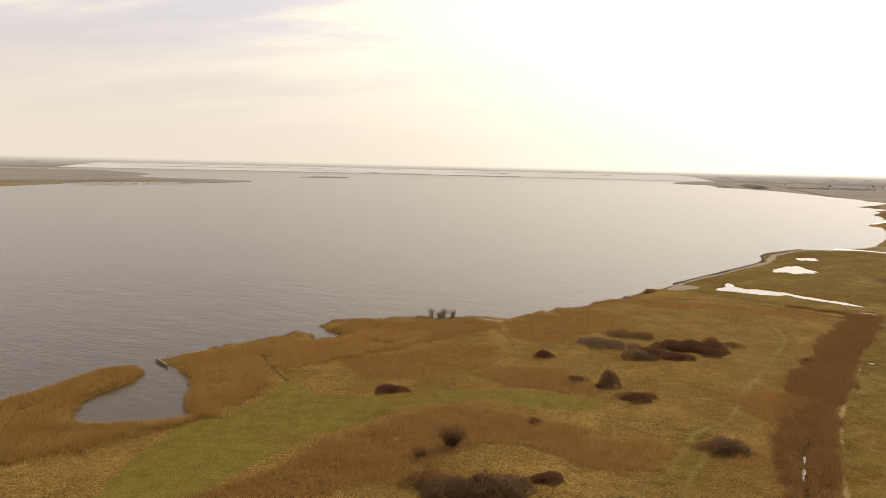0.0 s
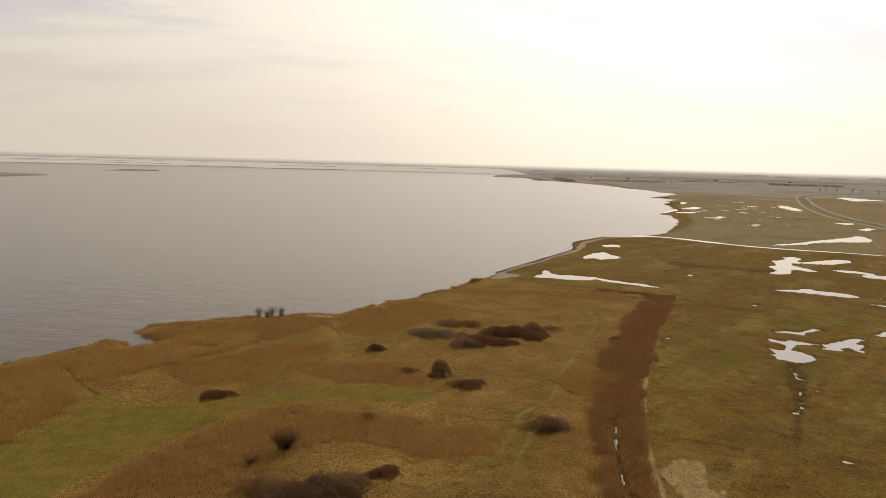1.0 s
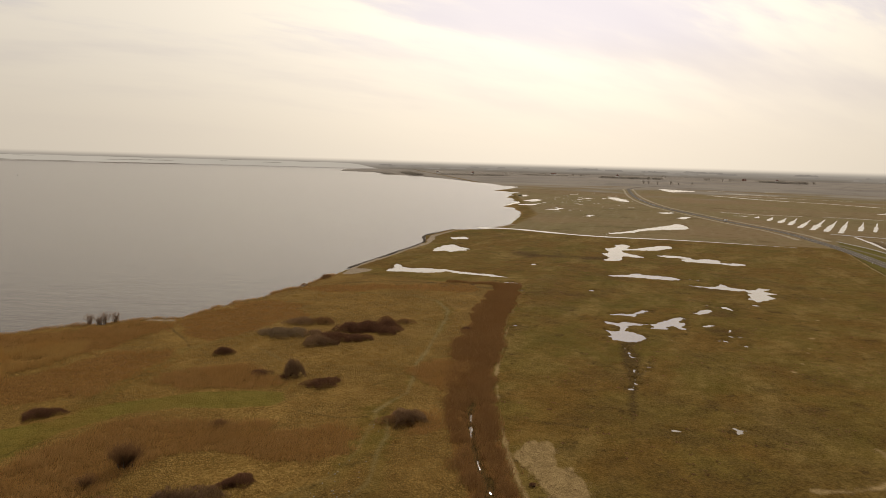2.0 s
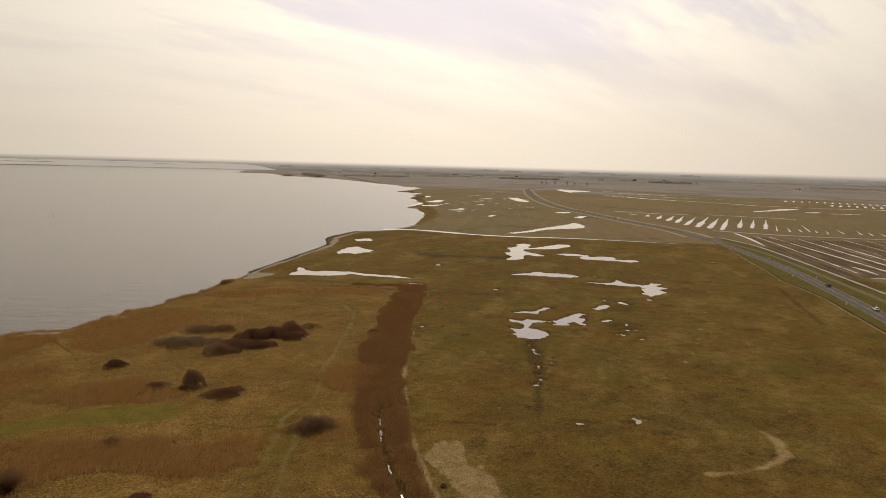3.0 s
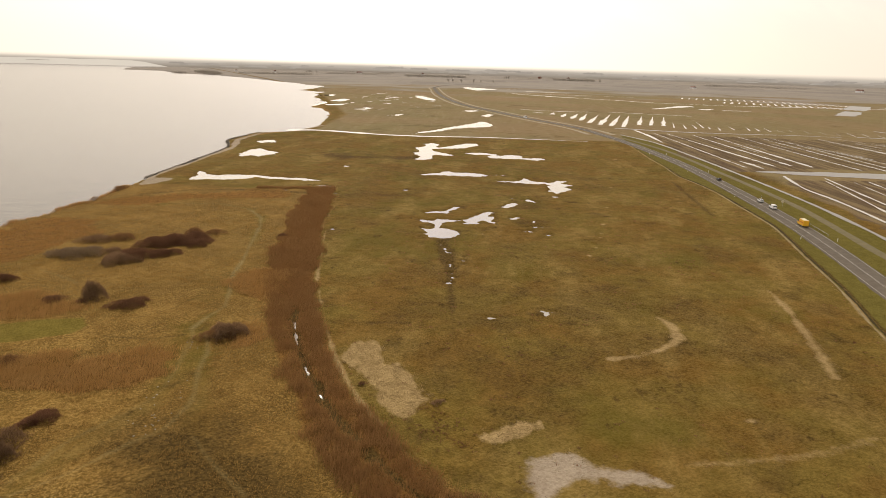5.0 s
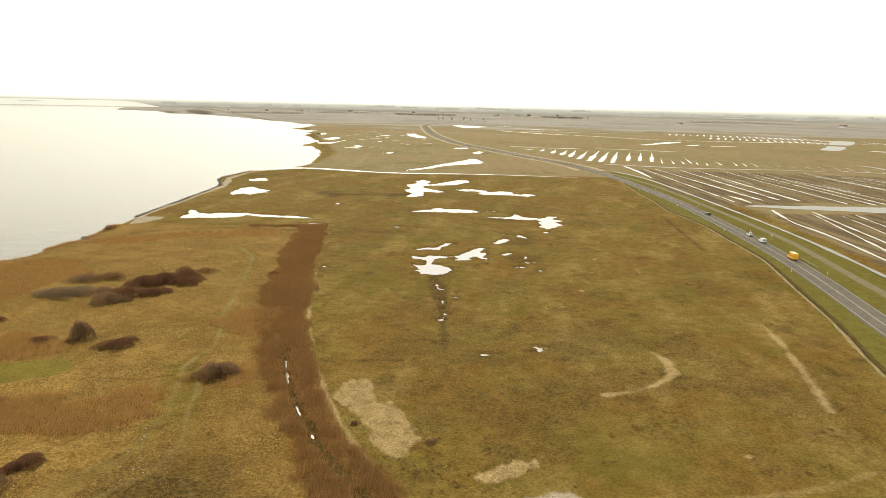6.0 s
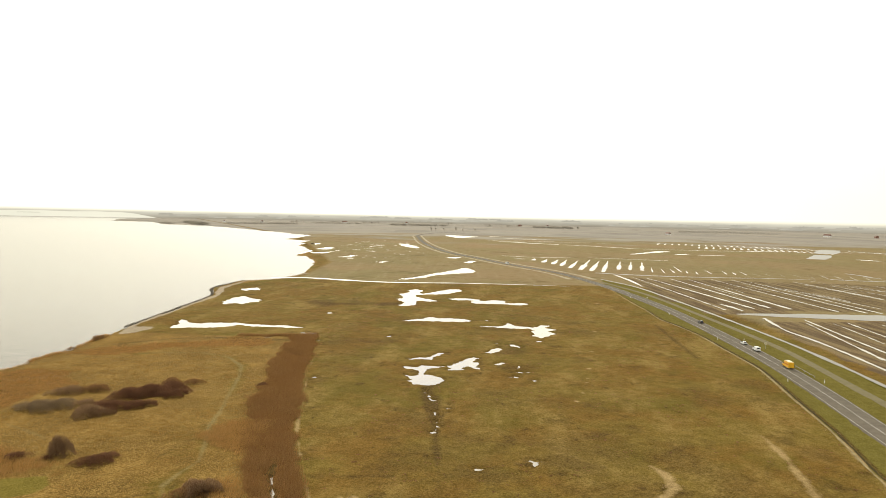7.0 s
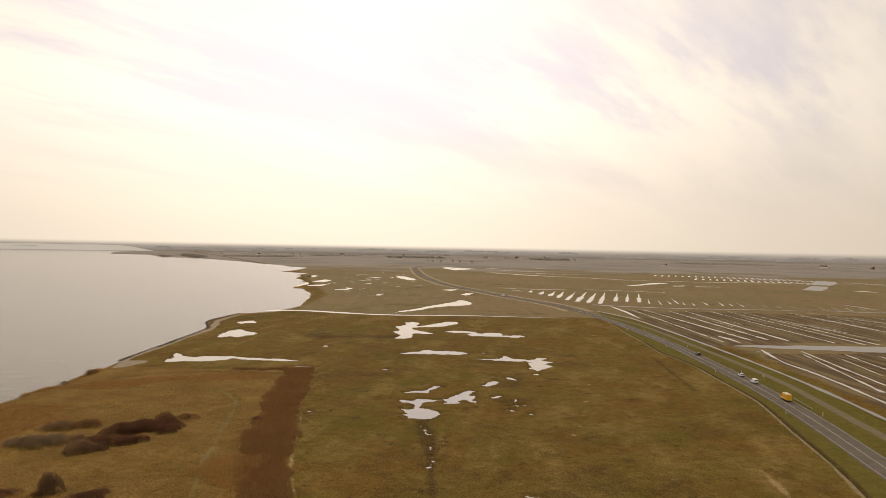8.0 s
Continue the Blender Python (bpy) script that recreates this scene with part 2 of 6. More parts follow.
def lattice(x, y):
    xi, yi = np.floor(x).astype(int), np.floor(y).astype(int)
    fx, fy = x - xi, y - yi
    fx, fy = fx * fx * (3 - 2 * fx), fy * fy * (3 - 2 * fy)
    v = lambda i, j: TABLE[(xi + i) % 256, (yi + j) % 256]
    return (v(0, 0) * (1 - fx) + v(1, 0) * fx) * (1 - fy) + (v(0, 1) * (1 - fx) + v(1, 1) * fx) * fy


def fbm(x, y, size, octaves=4):
    """Noise about 0, roughly -1 to 1, of that size in metres."""
    s, amp, total = 0.0, 1.0, 0.0
    for k in range(octaves):
        f = 2.0 ** k / size
        s = s + amp * (lattice(x * f + 17.3 * k, y * f + 5.1 * k) * 2 - 1)
        total += amp
        amp *= 0.55
    return s / total * 1.6


def segment_distance(x, y, a, b):
    ax, ay, bx, by = a[0], a[1], b[0], b[1]
    dx, dy = bx - ax, by - ay
    t = np.clip(((x - ax) * dx + (y - ay) * dy) / (dx * dx + dy * dy + 1e-9), 0, 1)
    return np.hypot(x - ax - t * dx, y - ay - t * dy), t


def sd_area(x, y, pts):
    """Signed distance to a closed outline, negative inside."""
    best, inside = np.full(x.shape, 1e9), np.zeros(x.shape, bool)
    for a, b in zip(pts, pts[1:] + pts[:1]):
        best = np.minimum(best, segment_distance(x, y, a, b)[0])
        if a[1] != b[1]:
            cross = ((a[1] > y) != (b[1] > y)) & (x < (b[0] - a[0]) * (y - a[1]) / (b[1] - a[1]) + a[0])
            inside ^= cross
    return np.where(inside, -best, best)


def sd_line(x, y, pts, half):
    """Signed distance to a band along a line; half: half its width, one number or one a point."""
    hs = half if isinstance(half, (list, tuple)) else [half] * len(pts)
    if len(pts) == 1:
        return np.hypot(x - pts[0][0], y - pts[0][1]) - hs[0]
    best = np.full(x.shape, 1e9)
    for a, b, ha, hb in zip(pts, pts[1:], hs, hs[1:]):
        dist, t = segment_distance(x, y, a, b)
        best = np.minimum(best, dist - (ha + (hb - ha) * t))
    return best


def near_only(fn, x, y, pts, margin, *args):
    """fn only where it matters; far off it returns a large distance."""
    px, py = [p[0] for p in pts], [p[1] for p in pts]
    m = (x > min(px) - margin) & (x < max(px) + margin) & (y > min(py) - margin) & (y < max(py) + margin)
    out = np.full(x.shape, 1e3)
    if m.any():
        out[m] = fn(x[m], y[m], pts, *args)
    return out


def smooth_line(pts, step=4.0):
    """A rounded line through the points."""
    p = [Vector((*q, 0)) for q in pts]
    p = [p[0] * 2 - p[1]] + p + [p[-1] * 2 - p[-2]]
    out = []
    for i in range(1, len(p) - 2):
        n = max(2, int((p[i + 1] - p[i]).length / step))
        for k in range(n):
            t = k / n
            out.append(0.5 * (2 * p[i] + (p[i + 1] - p[i - 1]) * t + (2 * p[i - 1] - 5 * p[i] + 4 * p[i + 1] - p[i + 2]) * t * t
                              + (3 * p[i] - p[i - 1] - 3 * p[i + 1] + p[i + 2]) * t ** 3))
    out.append(p[-2])
    return [(v.x, v.y) for v in out]


# ---- plan: shores ----
SHORE_INLET = [(-88, 136), (-86, 143), (-83, 152), (-80, 160), (-74, 164), (-70, 160), (-69, 153), (-71.5, 146), (-73, 139), (-72, 132), (-71, 125),
               (-61, 126.5), (-51.5, 127), (-47.5, 131.5), (-51, 139), (-53.5, 147), (-57, 157), (-61.5, 162), (-65.7, 164.5), (-70.8, 170.5)]
SHORE_NEAR = [(-60.5, 183.5), (-52, 192), (-42.5, 203), (-38, 200), (-35.5, 194.5), (-29.5, 196), (-27.5, 201.5), (-33, 207), (-37, 213), (-34, 219),
              (-14, 225), (16, 227.5), (20.5, 225.5), (30, 233), (45.5, 246.5), (71.5, 267.5), (91, 289), (109, 312), (156, 362), (186, 396), (204, 432), (244, 469)]
SHORE_FAR = [(268, 466), (316, 502), (397, 602), (443, 700), (436, 714), (521, 798), (575, 907), (660, 1040), (698, 1082), (690, 1170), (820, 1280), (880, 1344),
             (890, 1451), (971, 1756), (1070, 2320), (1010, 2480), (1137, 2970), (1031, 3130), (1324, 3884), (1500, 4100), (1700, 4300), (2200, 4990)]
LAKE = [(-4990, -700), (-900, -120), (-420, 10), (-210, 62), (-120, 105)] + SHORE_INLET + SHORE_NEAR + SHORE_FAR + [(-4990, 4990)]
FAR_BANK = [(-4990, 500), (-1500, 820), (-950, 1080), (-756, 1193), (-749, 1317), (-767, 1497), (-656, 1680), (-535, 1685), (-500, 1850), (-543, 1961), (-684, 2050), (-797, 2040), (-962, 2191), (-1089, 2628), (-1600, 3300), (-4990, 3600)]
ISLANDS = [([(-500, 2600), (-450, 2720), (-378, 2740)], 40), ([(-700, 4300), (-330, 4420), (-60, 4430)], 40), ([(60, 4300), (300, 4380), (480, 4400)], 35), ([(-1300, 4150), (-800, 4250), (-620, 4300)], 40)]

# flooded hollows of the meadow: outlines, nearest the shore first
SHORE_POOLS = [
    [(119.1, 297.4), (127.6, 304.2), (130.4, 313.7), (133.0, 315.6), (132.7, 307.9), (131.1, 301.8), (143.5, 297.7), (149.0, 291.6), (151.9, 285.4), (155.9, 279.6), (162.4, 270.8), (164.5, 263.2),
     (159.5, 266.0), (154.1, 272.2), (148.4, 278.7), (146.3, 286.0), (139.3, 283.8), (131.2, 286.7), (126.0, 291.3), (120.0, 293.3)],
    [(172.9, 358.6), (182.0, 370.3), (190.5, 378.1), (198.5, 381.6), (199.5, 377.3), (198.4, 366.6), (199.8, 360.7), (192.7, 351.9), (188.4, 353.1), (180.9, 348.2), (179.4, 355.6), (172.7, 352.7)],
    [(210, 407), (220, 422), (222, 417), (230, 424), (227, 410), (220, 404), (216, 406)],
]
FORKED_POOL = [(265.4, 319.8), (275.2, 324.0), (283.6, 339.4), (289.9, 339.5), (299.7, 345.2), (302.9, 354.6), (312.2, 353.8), (308.7, 344.2), (295.4, 333.2), (312.7, 334.9), (329.2, 341.3), (337.1, 337.3),
               (331.7, 328.8), (318.3, 324.8), (306.6, 320.5), (295.1, 326.5), (288.2, 326.8), (282.3, 320.1), (281.2, 311.2), (280.2, 302.7), (278.5, 294.7), (272.0, 301.2), (269.4, 305.6), (256.7, 292.7),
               (248.8, 291.8), (246.7, 295.6), (258.6, 305.6), (262.5, 315.3)]
LONG_POOLS = [
    [(289.8, 303.5), (296.7, 302.9), (303.0, 299.5), (304.7, 289.3), (301.7, 281.9), (309.8, 283.4), (314.6, 277.8), (305.9, 268.0), (313.5, 263.8), (314.8, 257.3), (303.0, 255.8), (300.5, 265.4),
     (293.6, 272.1), (288.1, 277.9), (290.7, 285.0), (299.1, 286.3), (291.9, 293.2), (289.3, 297.7)],
    [(212.9, 254.2), (223.6, 252.0), (231.0, 254.0), (234.5, 247.6), (238.1, 243.3), (241.4, 235.0), (248.6, 228.7), (250.9, 225.2), (240.0, 231.8), (233.4, 231.7), (228.1, 237.0), (221.1, 245.2), (214.1, 249.4)],
]
CLAW_POOL = [(229.5, 220.6), (233.4, 218.2), (239.0, 212.9), (247.7, 217.1), (244.9, 211.2), (246.8, 204.4), (250.3, 202.2), (256.1, 204.3), (259.9, 200.0), (251.6, 197.8), (251.7, 190.5), (244.7, 191.4),
             (240.4, 184.1), (234.2, 183.2), (228.4, 182.2), (229.7, 187.7), (235.2, 190.7), (242.7, 199.7), (238.6, 204.1), (234.3, 210.4), (231.0, 216.0)]
NEAR_POOL = [(149.0, 176.7), (149.4, 174.3), (151.4, 171.9), (154.4, 174.1), (155.8, 172.0), (156.8, 170.3), (158.6, 168.0), (154.0, 168.0), (152.1, 169.3), (148.8, 166.5), (145.7, 163.7), (147.7, 161.3),
             (147.1, 158.0), (144.8, 154.0), (141.3, 151.1), (138.2, 151.6), (135.7, 155.1), (132.1, 157.6), (135.2, 158.0), (135.3, 160.7), (137.9, 161.6), (139.7, 165.0), (141.0, 167.9), (142.2, 165.1),
             (144.2, 164.7), (148.5, 168.7), (148.2, 172.0), (146.6, 173.1)]
SIDE_POOLS = [
    [(155.2, 163.1), (158.7, 164.8), (160.8, 167.6), (166.0, 169.5), (169.6, 170.4), (174.8, 172.7), (177.2, 172.3), (178.2, 170.4), (174.0, 168.6), (169.9, 165.7), (172.9, 165.9), (170.0, 162.4),
     (166.6, 160.4), (167.6, 158.7), (164.4, 157.8), (165.0, 161.5), (165.0, 163.7), (162.3, 162.3), (160.6, 159.4), (157.2, 160.7)],
    [(156.6, 184.9), (162.1, 184.8), (164.6, 183.1), (168.7, 184.0), (175.2, 186.0), (174.4, 183.9), (167.2, 181.4), (162.1, 178.9), (160.3, 181.3), (156.3, 182.8)],
]
SMALL_POOLS = [
    [(204.6, 181.4), (208.2, 180.4), (207.9, 177.8), (205.3, 174.0), (204.1, 177.5)],
    [(188.2, 176.1), (195.5, 179.1), (198.5, 178.2), (196.4, 174.9), (190.6, 172.7), (187.0, 173.2)],
    [(174.1, 159.6), (178.2, 160.1), (178.7, 158.7), (173.9, 157.6)],
    [(168.8, 148.7), (173.0, 146.8), (175.5, 144.1), (171.1, 145.2)],
    [(163.3, 144.9), (166.4, 143.6), (165.5, 142.3)],
    [(176.7, 152.5), (179.3, 152.9), (178.2, 150.4), (175.5, 150.2)],
    [(110.0, 93.2), (111.2, 92.7), (111.0, 91.6), (111.8, 90.5), (110.5, 90.6), (108.5, 89.5), (109.7, 91.3)],
    [(97.9, 97.2), (98.9, 96.9), (99.3, 95.7), (98.3, 96.1)],
]
DRAIN_POOLS = [
    [(132.4, 149.0), (131.8, 147.0), (129.2, 143.3), (127.3, 140.2), (128.4, 138.6), (125.8, 139.0), (128.9, 143.6), (131.2, 147.4)],
    [(127.8, 134.7), (128.2, 133.7), (127.6, 132.0), (125.8, 131.9)],
    [(113.9, 125.0), (113.3, 123.6), (112.4, 122.0), (112.2, 120.4), (111.0, 120.7), (108.2, 118.3), (107.6, 118.7), (111.1, 121.8)],
    [(119.6, 131.2), (120.0, 130.8), (117.8, 128.4), (117.3, 128.8)],
    [(139.0, 258.6), (141.4, 256.3), (139.3, 253.8)], [(140.6, 254.4), (142.7, 252.4), (140.4, 249.0), (139.2, 251.1)],
    [(156.2, 252.4), (159.6, 251.4), (160.0, 245.2), (157.0, 248.0)], [(115.0, 182.6), (118.4, 182.1), (117.5, 180.6)], [(150.8, 233.9), (154.3, 234.2), (152.5, 231.7)],
]
MARSH_POOLS = [
    [(339, 409), (357, 421), (377, 427), (395, 436), (429, 451), (452, 460), (482, 476), (475, 458), (460, 438), (440, 428), (422, 430), (400, 428), (377, 417), (355, 412)],
    [(578, 603), (597, 607), (612, 603), (577, 583)], [(538, 532), (566, 549), (567, 540), (533, 517)], [(463, 677), (484, 671), (520, 694), (485, 661)],
    [(488, 760), (521, 764), (560, 795), (496, 734), (481, 737)], [(540, 827), (598, 877), (592, 847), (552, 811)], [(1233, 1284), (1289, 1321), (1263, 1187), (1127, 1128)],
]
OUTLINES = SHORE_POOLS + [FORKED_POOL] + LONG_POOLS + [CLAW_POOL, NEAR_POOL] + SIDE_POOLS + SMALL_POOLS + DRAIN_POOLS + MARSH_POOLS
# smaller water far off: line and half widths
POOLS = [
    ([(782, 917), (718, 814)], [5, 8]),
    ([(620, 960), (650, 990)], [12, 8]),
]
PUDDLES = [(-17.8, 190.9, 2.0), (-14.6, 190.0, 2.2), (124.4, 130.8, 0.7), (118.3, 127.6, 0.4), (114.1, 124.1, 0.4), (199.7, 294, 2.0), (180.5, 223.4, 1.2), (203.7, 184.7, 1.0), (221.5, 177.5, 1.0),
           (166.5, 136.0, 0.7), (121.5, 128.6, 0.5)]
marsh_rng = random.Random(21)
for _ in range(80):
    mt = marsh_rng.random()
    mx, my = 425 + 330 * mt + 190 * marsh_rng.random() ** 2, 600 + 440 * mt + marsh_rng.uniform(-70, 50)
    ml = marsh_rng.uniform(2, 16)
    POOLS.append(([(mx, my), (mx + ml * 0.5, my - ml * marsh_rng.uniform(-0.2, 0.6)), (mx + ml, my - ml * marsh_rng.uniform(0.2, 0.9))], [marsh_rng.uniform(0.4, 2), marsh_rng.uniform(1, 3.6), marsh_rng.uniform(0.3, 2)]))
DITCH_WEST = [(152, 247), (127.8, 219.6), (106.4, 190.6), (87.2, 163.5), (74.2, 142.5), (66, 129.2), (60.3, 117.3), (55.6, 107.1), (51.6, 97.1), (48.3, 87.2), (45.3, 80), (43.7, 73.8), (42.8, 67.9), (42.4, 55), (42, 30)]
DITCH_EAST = [(156.5, 242), (130.3, 205.6), (102.5, 167.2), (83.8, 140.8), (73.8, 123.2), (67.5, 111.6), (61.8, 100.6), (56.8, 88.8), (53.6, 78.6), (52.4, 72.4), (51.7, 63.1), (51.2, 55), (51, 30)]
DITCH_BAND = DITCH_WEST + DITCH_EAST[::-1]
DITCH_MIDDLE = [(66, 118.6), (61.0, 109.4), (57.8, 102.1), (55.5, 96.6), (53.7, 91.3), (52.4, 87.4)]
DITCH_SLOT = [(70.5, 125.7), (65.1, 117.3), (61.0, 109.4), (57.8, 102.1), (55.5, 96.6), (53.7, 91.3), (52.4, 87.4), (50.6, 81.9), (49.7, 78.4), (48.5, 72.5), (47.8, 67.8), (47.3, 62.5), (47.2, 55)]
ROAD = [(20, -80), (110, -10), (187, 47), (223, 73.5), (250, 95), (281, 122), (322, 160), (366, 203), (427, 271), (468, 323), (513, 388), (556, 480), (606, 575), (664, 684),
        (758, 819), (870, 963), (1011, 1131), (1180, 1320), (1400, 1480), (1700, 1600)]
CANAL = [(60, -90), (150, -15), (244, 61), (271, 83.5), (300, 109.5), (343, 152), (403, 214), (458, 274), (490, 325)]
TRACK = [(40, -95), (140, -10), (220, 55), (246.5, 76), (278, 101), (304, 125), (349, 170), (418, 242), (470, 312)]
FENCE_DITCH = [(438, 286), (372, 227), (345, 201), (319, 178), (306, 162), (289, 143), (267, 123), (242, 100), (223, 86), (208, 76), (194, 66.5), (184, 59), (176, 54), (167, 48.5), (158, 43), (149, 37), (90, -5)]
SEA_CANAL = [(268, 470), (284, 466), (295, 454), (303, 436), (315, 410), (333, 389), (361, 368), (377, 353), (404, 322), (418, 305)]
SHORE_REED = [
    [(-67.5, 170.3), (-62.4, 176.0), (-51.7, 185.0), (-47.9, 179.5), (-43.1, 169.2), (-39.9, 162.2), (-38.6, 151.4), (-40.4, 144.2), (-43.3, 138.0), (-45.6, 132.6), (-47.5, 131.8), (-50.3, 136.5),
     (-52.4, 142.7), (-52.3, 146.4), (-56.5, 156.4), (-61.9, 162.8)],
    [(-100, 108), (-89, 137), (-84, 152), (-75, 164), (-71, 160), (-72, 148), (-73, 139), (-71, 126), (-80, 112)],
    [(-84, 112), (-80, 124), (-64.5, 123.6), (-55.2, 125.6), (-50.6, 125.7), (-50.6, 124.2), (-54.6, 121.3), (-57.9, 117.4), (-59.8, 113.4), (-66.2, 109.7), (-72, 106)],
]
SHORE_REED += [
    [(-49.1, 184.1), (-44.0, 192.0), (-35.9, 191.4), (-28.1, 192.1), (-22.5, 199.3), (-12.8, 203.7), (-4.3, 201.0), (-5.6, 191.6), (-12.9, 182.5), (-19.8, 176.3), (-25.3, 173.2), (-30.1, 167.7),
     (-34.6, 162.6), (-36.7, 160.1), (-41.7, 169.3)],
]
SPIT_REED = [[(-30.7, 210.2), (-22.7, 217.3), (-2.9, 220.1), (13.6, 221.0), (18.6, 215.0), (11.0, 203.9), (0.8, 196.1), (-5.6, 192.9), (-4.3, 201.0), (-22.8, 202.1)]]
INLAND_REED = [
    [(-36.8, 94), (-26.7, 108.0), (-20.9, 117.0), (-13.8, 123.9), (-5.8, 132.8), (2.1, 140.6), (7.9, 138.9), (14.6, 135.4), (20.0, 133.2), (26.5, 131.7), (29.4, 129.5), (26.6, 126.5), (23.3, 126.0),
     (19.7, 122.8), (6.0, 118.4), (0.9, 114.8), (-2.8, 110.9), (-6.2, 105.3), (-17.6, 97)],
    [(17.3, 128.8), (23.4, 126.3), (28.2, 123.8), (33.9, 121.5), (39.2, 121.8), (39.1, 118.0), (36.7, 113.4), (36.6, 109.9), (32.8, 109.7), (27.6, 111.6), (23.4, 114.8), (19.4, 120.7), (13.7, 125.7)],
    [(10.3, 161.8), (14.7, 165.9), (22.1, 168.8), (31.9, 168.6), (33.6, 162.6), (35.9, 154.2), (36.4, 150.6), (28.7, 150.1), (20.2, 153.5), (14.1, 157.2)],
]
INLAND_REED += [
    [(67.5, 146.3), (72.6, 150.8), (81.9, 155.4), (82.2, 149.5), (74.3, 140.1), (66.9, 132.0), (65.6, 134.1)],
    [(55.2, 121.6), (58.6, 122.3), (56.0, 114.4), (53.0, 113.5)],
]
THIN_REED = [[(20.7, 218.4), (35.4, 231.9), (54.4, 244.4), (62.7, 233.0), (59.3, 219.9), (37.4, 199.4), (24.8, 191.8), (22.1, 204.9)],
             [(70, 262), (104, 262), (134, 246), (130, 236), (104, 252), (76, 252)],
             [(-26, 172), (-10, 182), (4, 190), (16, 186), (6, 170), (-8, 158), (-18, 158)]]
REED_BEDS = SHORE_REED + SPIT_REED + INLAND_REED + THIN_REED


def water_distance(x, y):
    """Distance to the lake's and the pools' edges: positive on land. Also the distance to the pools alone."""
    r = np.hypot(x, y)
    wob = fbm(x, y, 9.0, 4) * np.clip(r / 160, 0.5, 1.6) * 0.9
    lake = sd_area(x, y, LAKE) + wob + fbm(x, y, 60.0, 4) * np.clip(r / 60 - 8, 0, 14)
    land = sd_area(x, y, FAR_BANK)
    for pts, half in ISLANDS:
        land = np.minimum(land, sd_line(x, y, pts, half) + fbm(x, y, 60.0, 3) * 14)
    lake = np.maximum(lake, -land)
    pool = np.full(x.shape, 1e3)
    rag, rag2, rag3 = fbm(x, y, 8.0, 5), fbm(x, y, 2.5, 3), fbm(x, y, 1.1, 2)
    for pts, half in POOLS:
        big = max(half)
        edge = near_only(sd_line, x, y, pts, 4 * big + 8, half)
        pool = np.minimum(pool, edge - 0.2 * big + rag * (1.0 + 0.5 * big) + rag2 * (1.1 + 0.35 * big))
    for pts in OUTLINES:
        span = min(2.6, 0.15 + 0.0036 * math.hypot(*pts[0]))
        pool = np.minimum(pool, near_only(sd_area, x, y, pts, 25) + 0.12 * span + rag * 0.45 * span + rag2 * 0.75 * span + rag3 * 0.4 * span)
    for px, py, half in PUDDLES:
        pool = np.minimum(pool, near_only(sd_line, x, y, [(px, py)], 8, half) + rag * 0.5 * half)
    ditch = near_only(sd_line, x, y, DITCH_MIDDLE, 6, 0.0) - 0.17 + np.abs(rag2) * 0.5 + rag * 0.2
    return lake, np.minimum(pool, ditch)


def ground_height(x, y, lake=None, pool=None):
    if lake is None:
        lake, pool = water_distance(x, y)
    r = np.hypot(x, y)
    slope = np.clip(70.0 / np.maximum(r, 1), 0.05, 0.4)
    bank = np.clip(lake * slope, -0.9, 0.5)
    hollow = np.clip(0.13 + pool * slope * 0.8, 0.0, 0.5)
    z = np.minimum(bank, hollow)
    relief_ = (fbm(x, y, 22.0, 4) * 0.22 + fbm(x, y, 3.0, 3) * 0.07) * np.clip((320 - r) / 120, 0, 1) * np.clip((z - 0.3) / 0.2, 0, 1)
    return z + np.maximum(relief_, -0.15)


def on(sd, soft=1.5):
    return np.clip(0.5 - sd / (2 * soft), 0, 1)


def ditch_mask(x, y):
    return near_only(sd_area, x, y, DITCH_BAND, 20)


def east_of_ditch(x, y):
    area = [(158, 241.5)] + DITCH_EAST[1:] + [(51, -300), (4990, -4000), (4990, 4990), (2200, 4990), (800, 1300), (397, 602), (268, 466), (204, 432), (156, 362), (109, 312), (98, 296), (133, 258), (150, 246)]
    return sd_area(x, y, area)


STRAW_FIELD = [(64.4, 99.5), (67.9, 101.4), (71.2, 101.6), (71.3, 97.4), (67.5, 91.6), (69.4, 90.1), (69.1, 85.9), (66.8, 81.0), (64.4, 76.6), (61.4, 75.0), (59.1, 74.0), (57.6, 74.1), (56.9, 75.1), (57.0, 77.3),
               (58.0, 80.0), (59.9, 83.9), (61.0, 87.7), (62.0, 91.5), (63.2, 96.4)]
STRAW_LITTER = [(63.7, 64.1), (64.1, 63.2), (66.9, 63.2), (69.9, 62.6), (71.8, 61.1), (70.3, 59.8), (67.8, 60.2), (64.5, 60.9), (62.9, 61.5)]
# bands of washed-up straw: line, half widths, strength
STRAW = [([(100.3, 67.6), (103.6, 66.2), (107, 64.9), (111.6, 64.3), (115.7, 64.5), (119.3, 65.6), (122.3, 67.7), (125, 70.8), (126.3, 74)], [1.0, 0.55, 0.6, 0.8, 1.0, 1.3, 1.3, 0.9, 0.5], 0.8),
         ([(164.6, 67.2), (155.2, 59.4), (143.6, 51.4), (134.8, 45.5), (125.9, 40), (123.7, 38.3)], [0.4, 0.7, 0.9, 1.1, 1.1, 0.6], 0.68), ([(97.3, 41)], [0.8], 0.7),
         ([(76.1, 41.9), (79.6, 40.3), (85, 36.8), (89.9, 33.7), (96.3, 30.3), (106, 27.2)], [0.6, 1.0, 1.1, 1.3, 1.3, 1.0], 0.42), ([(149, 147), (151, 150)], [0.4, 0.3], 0.6)]
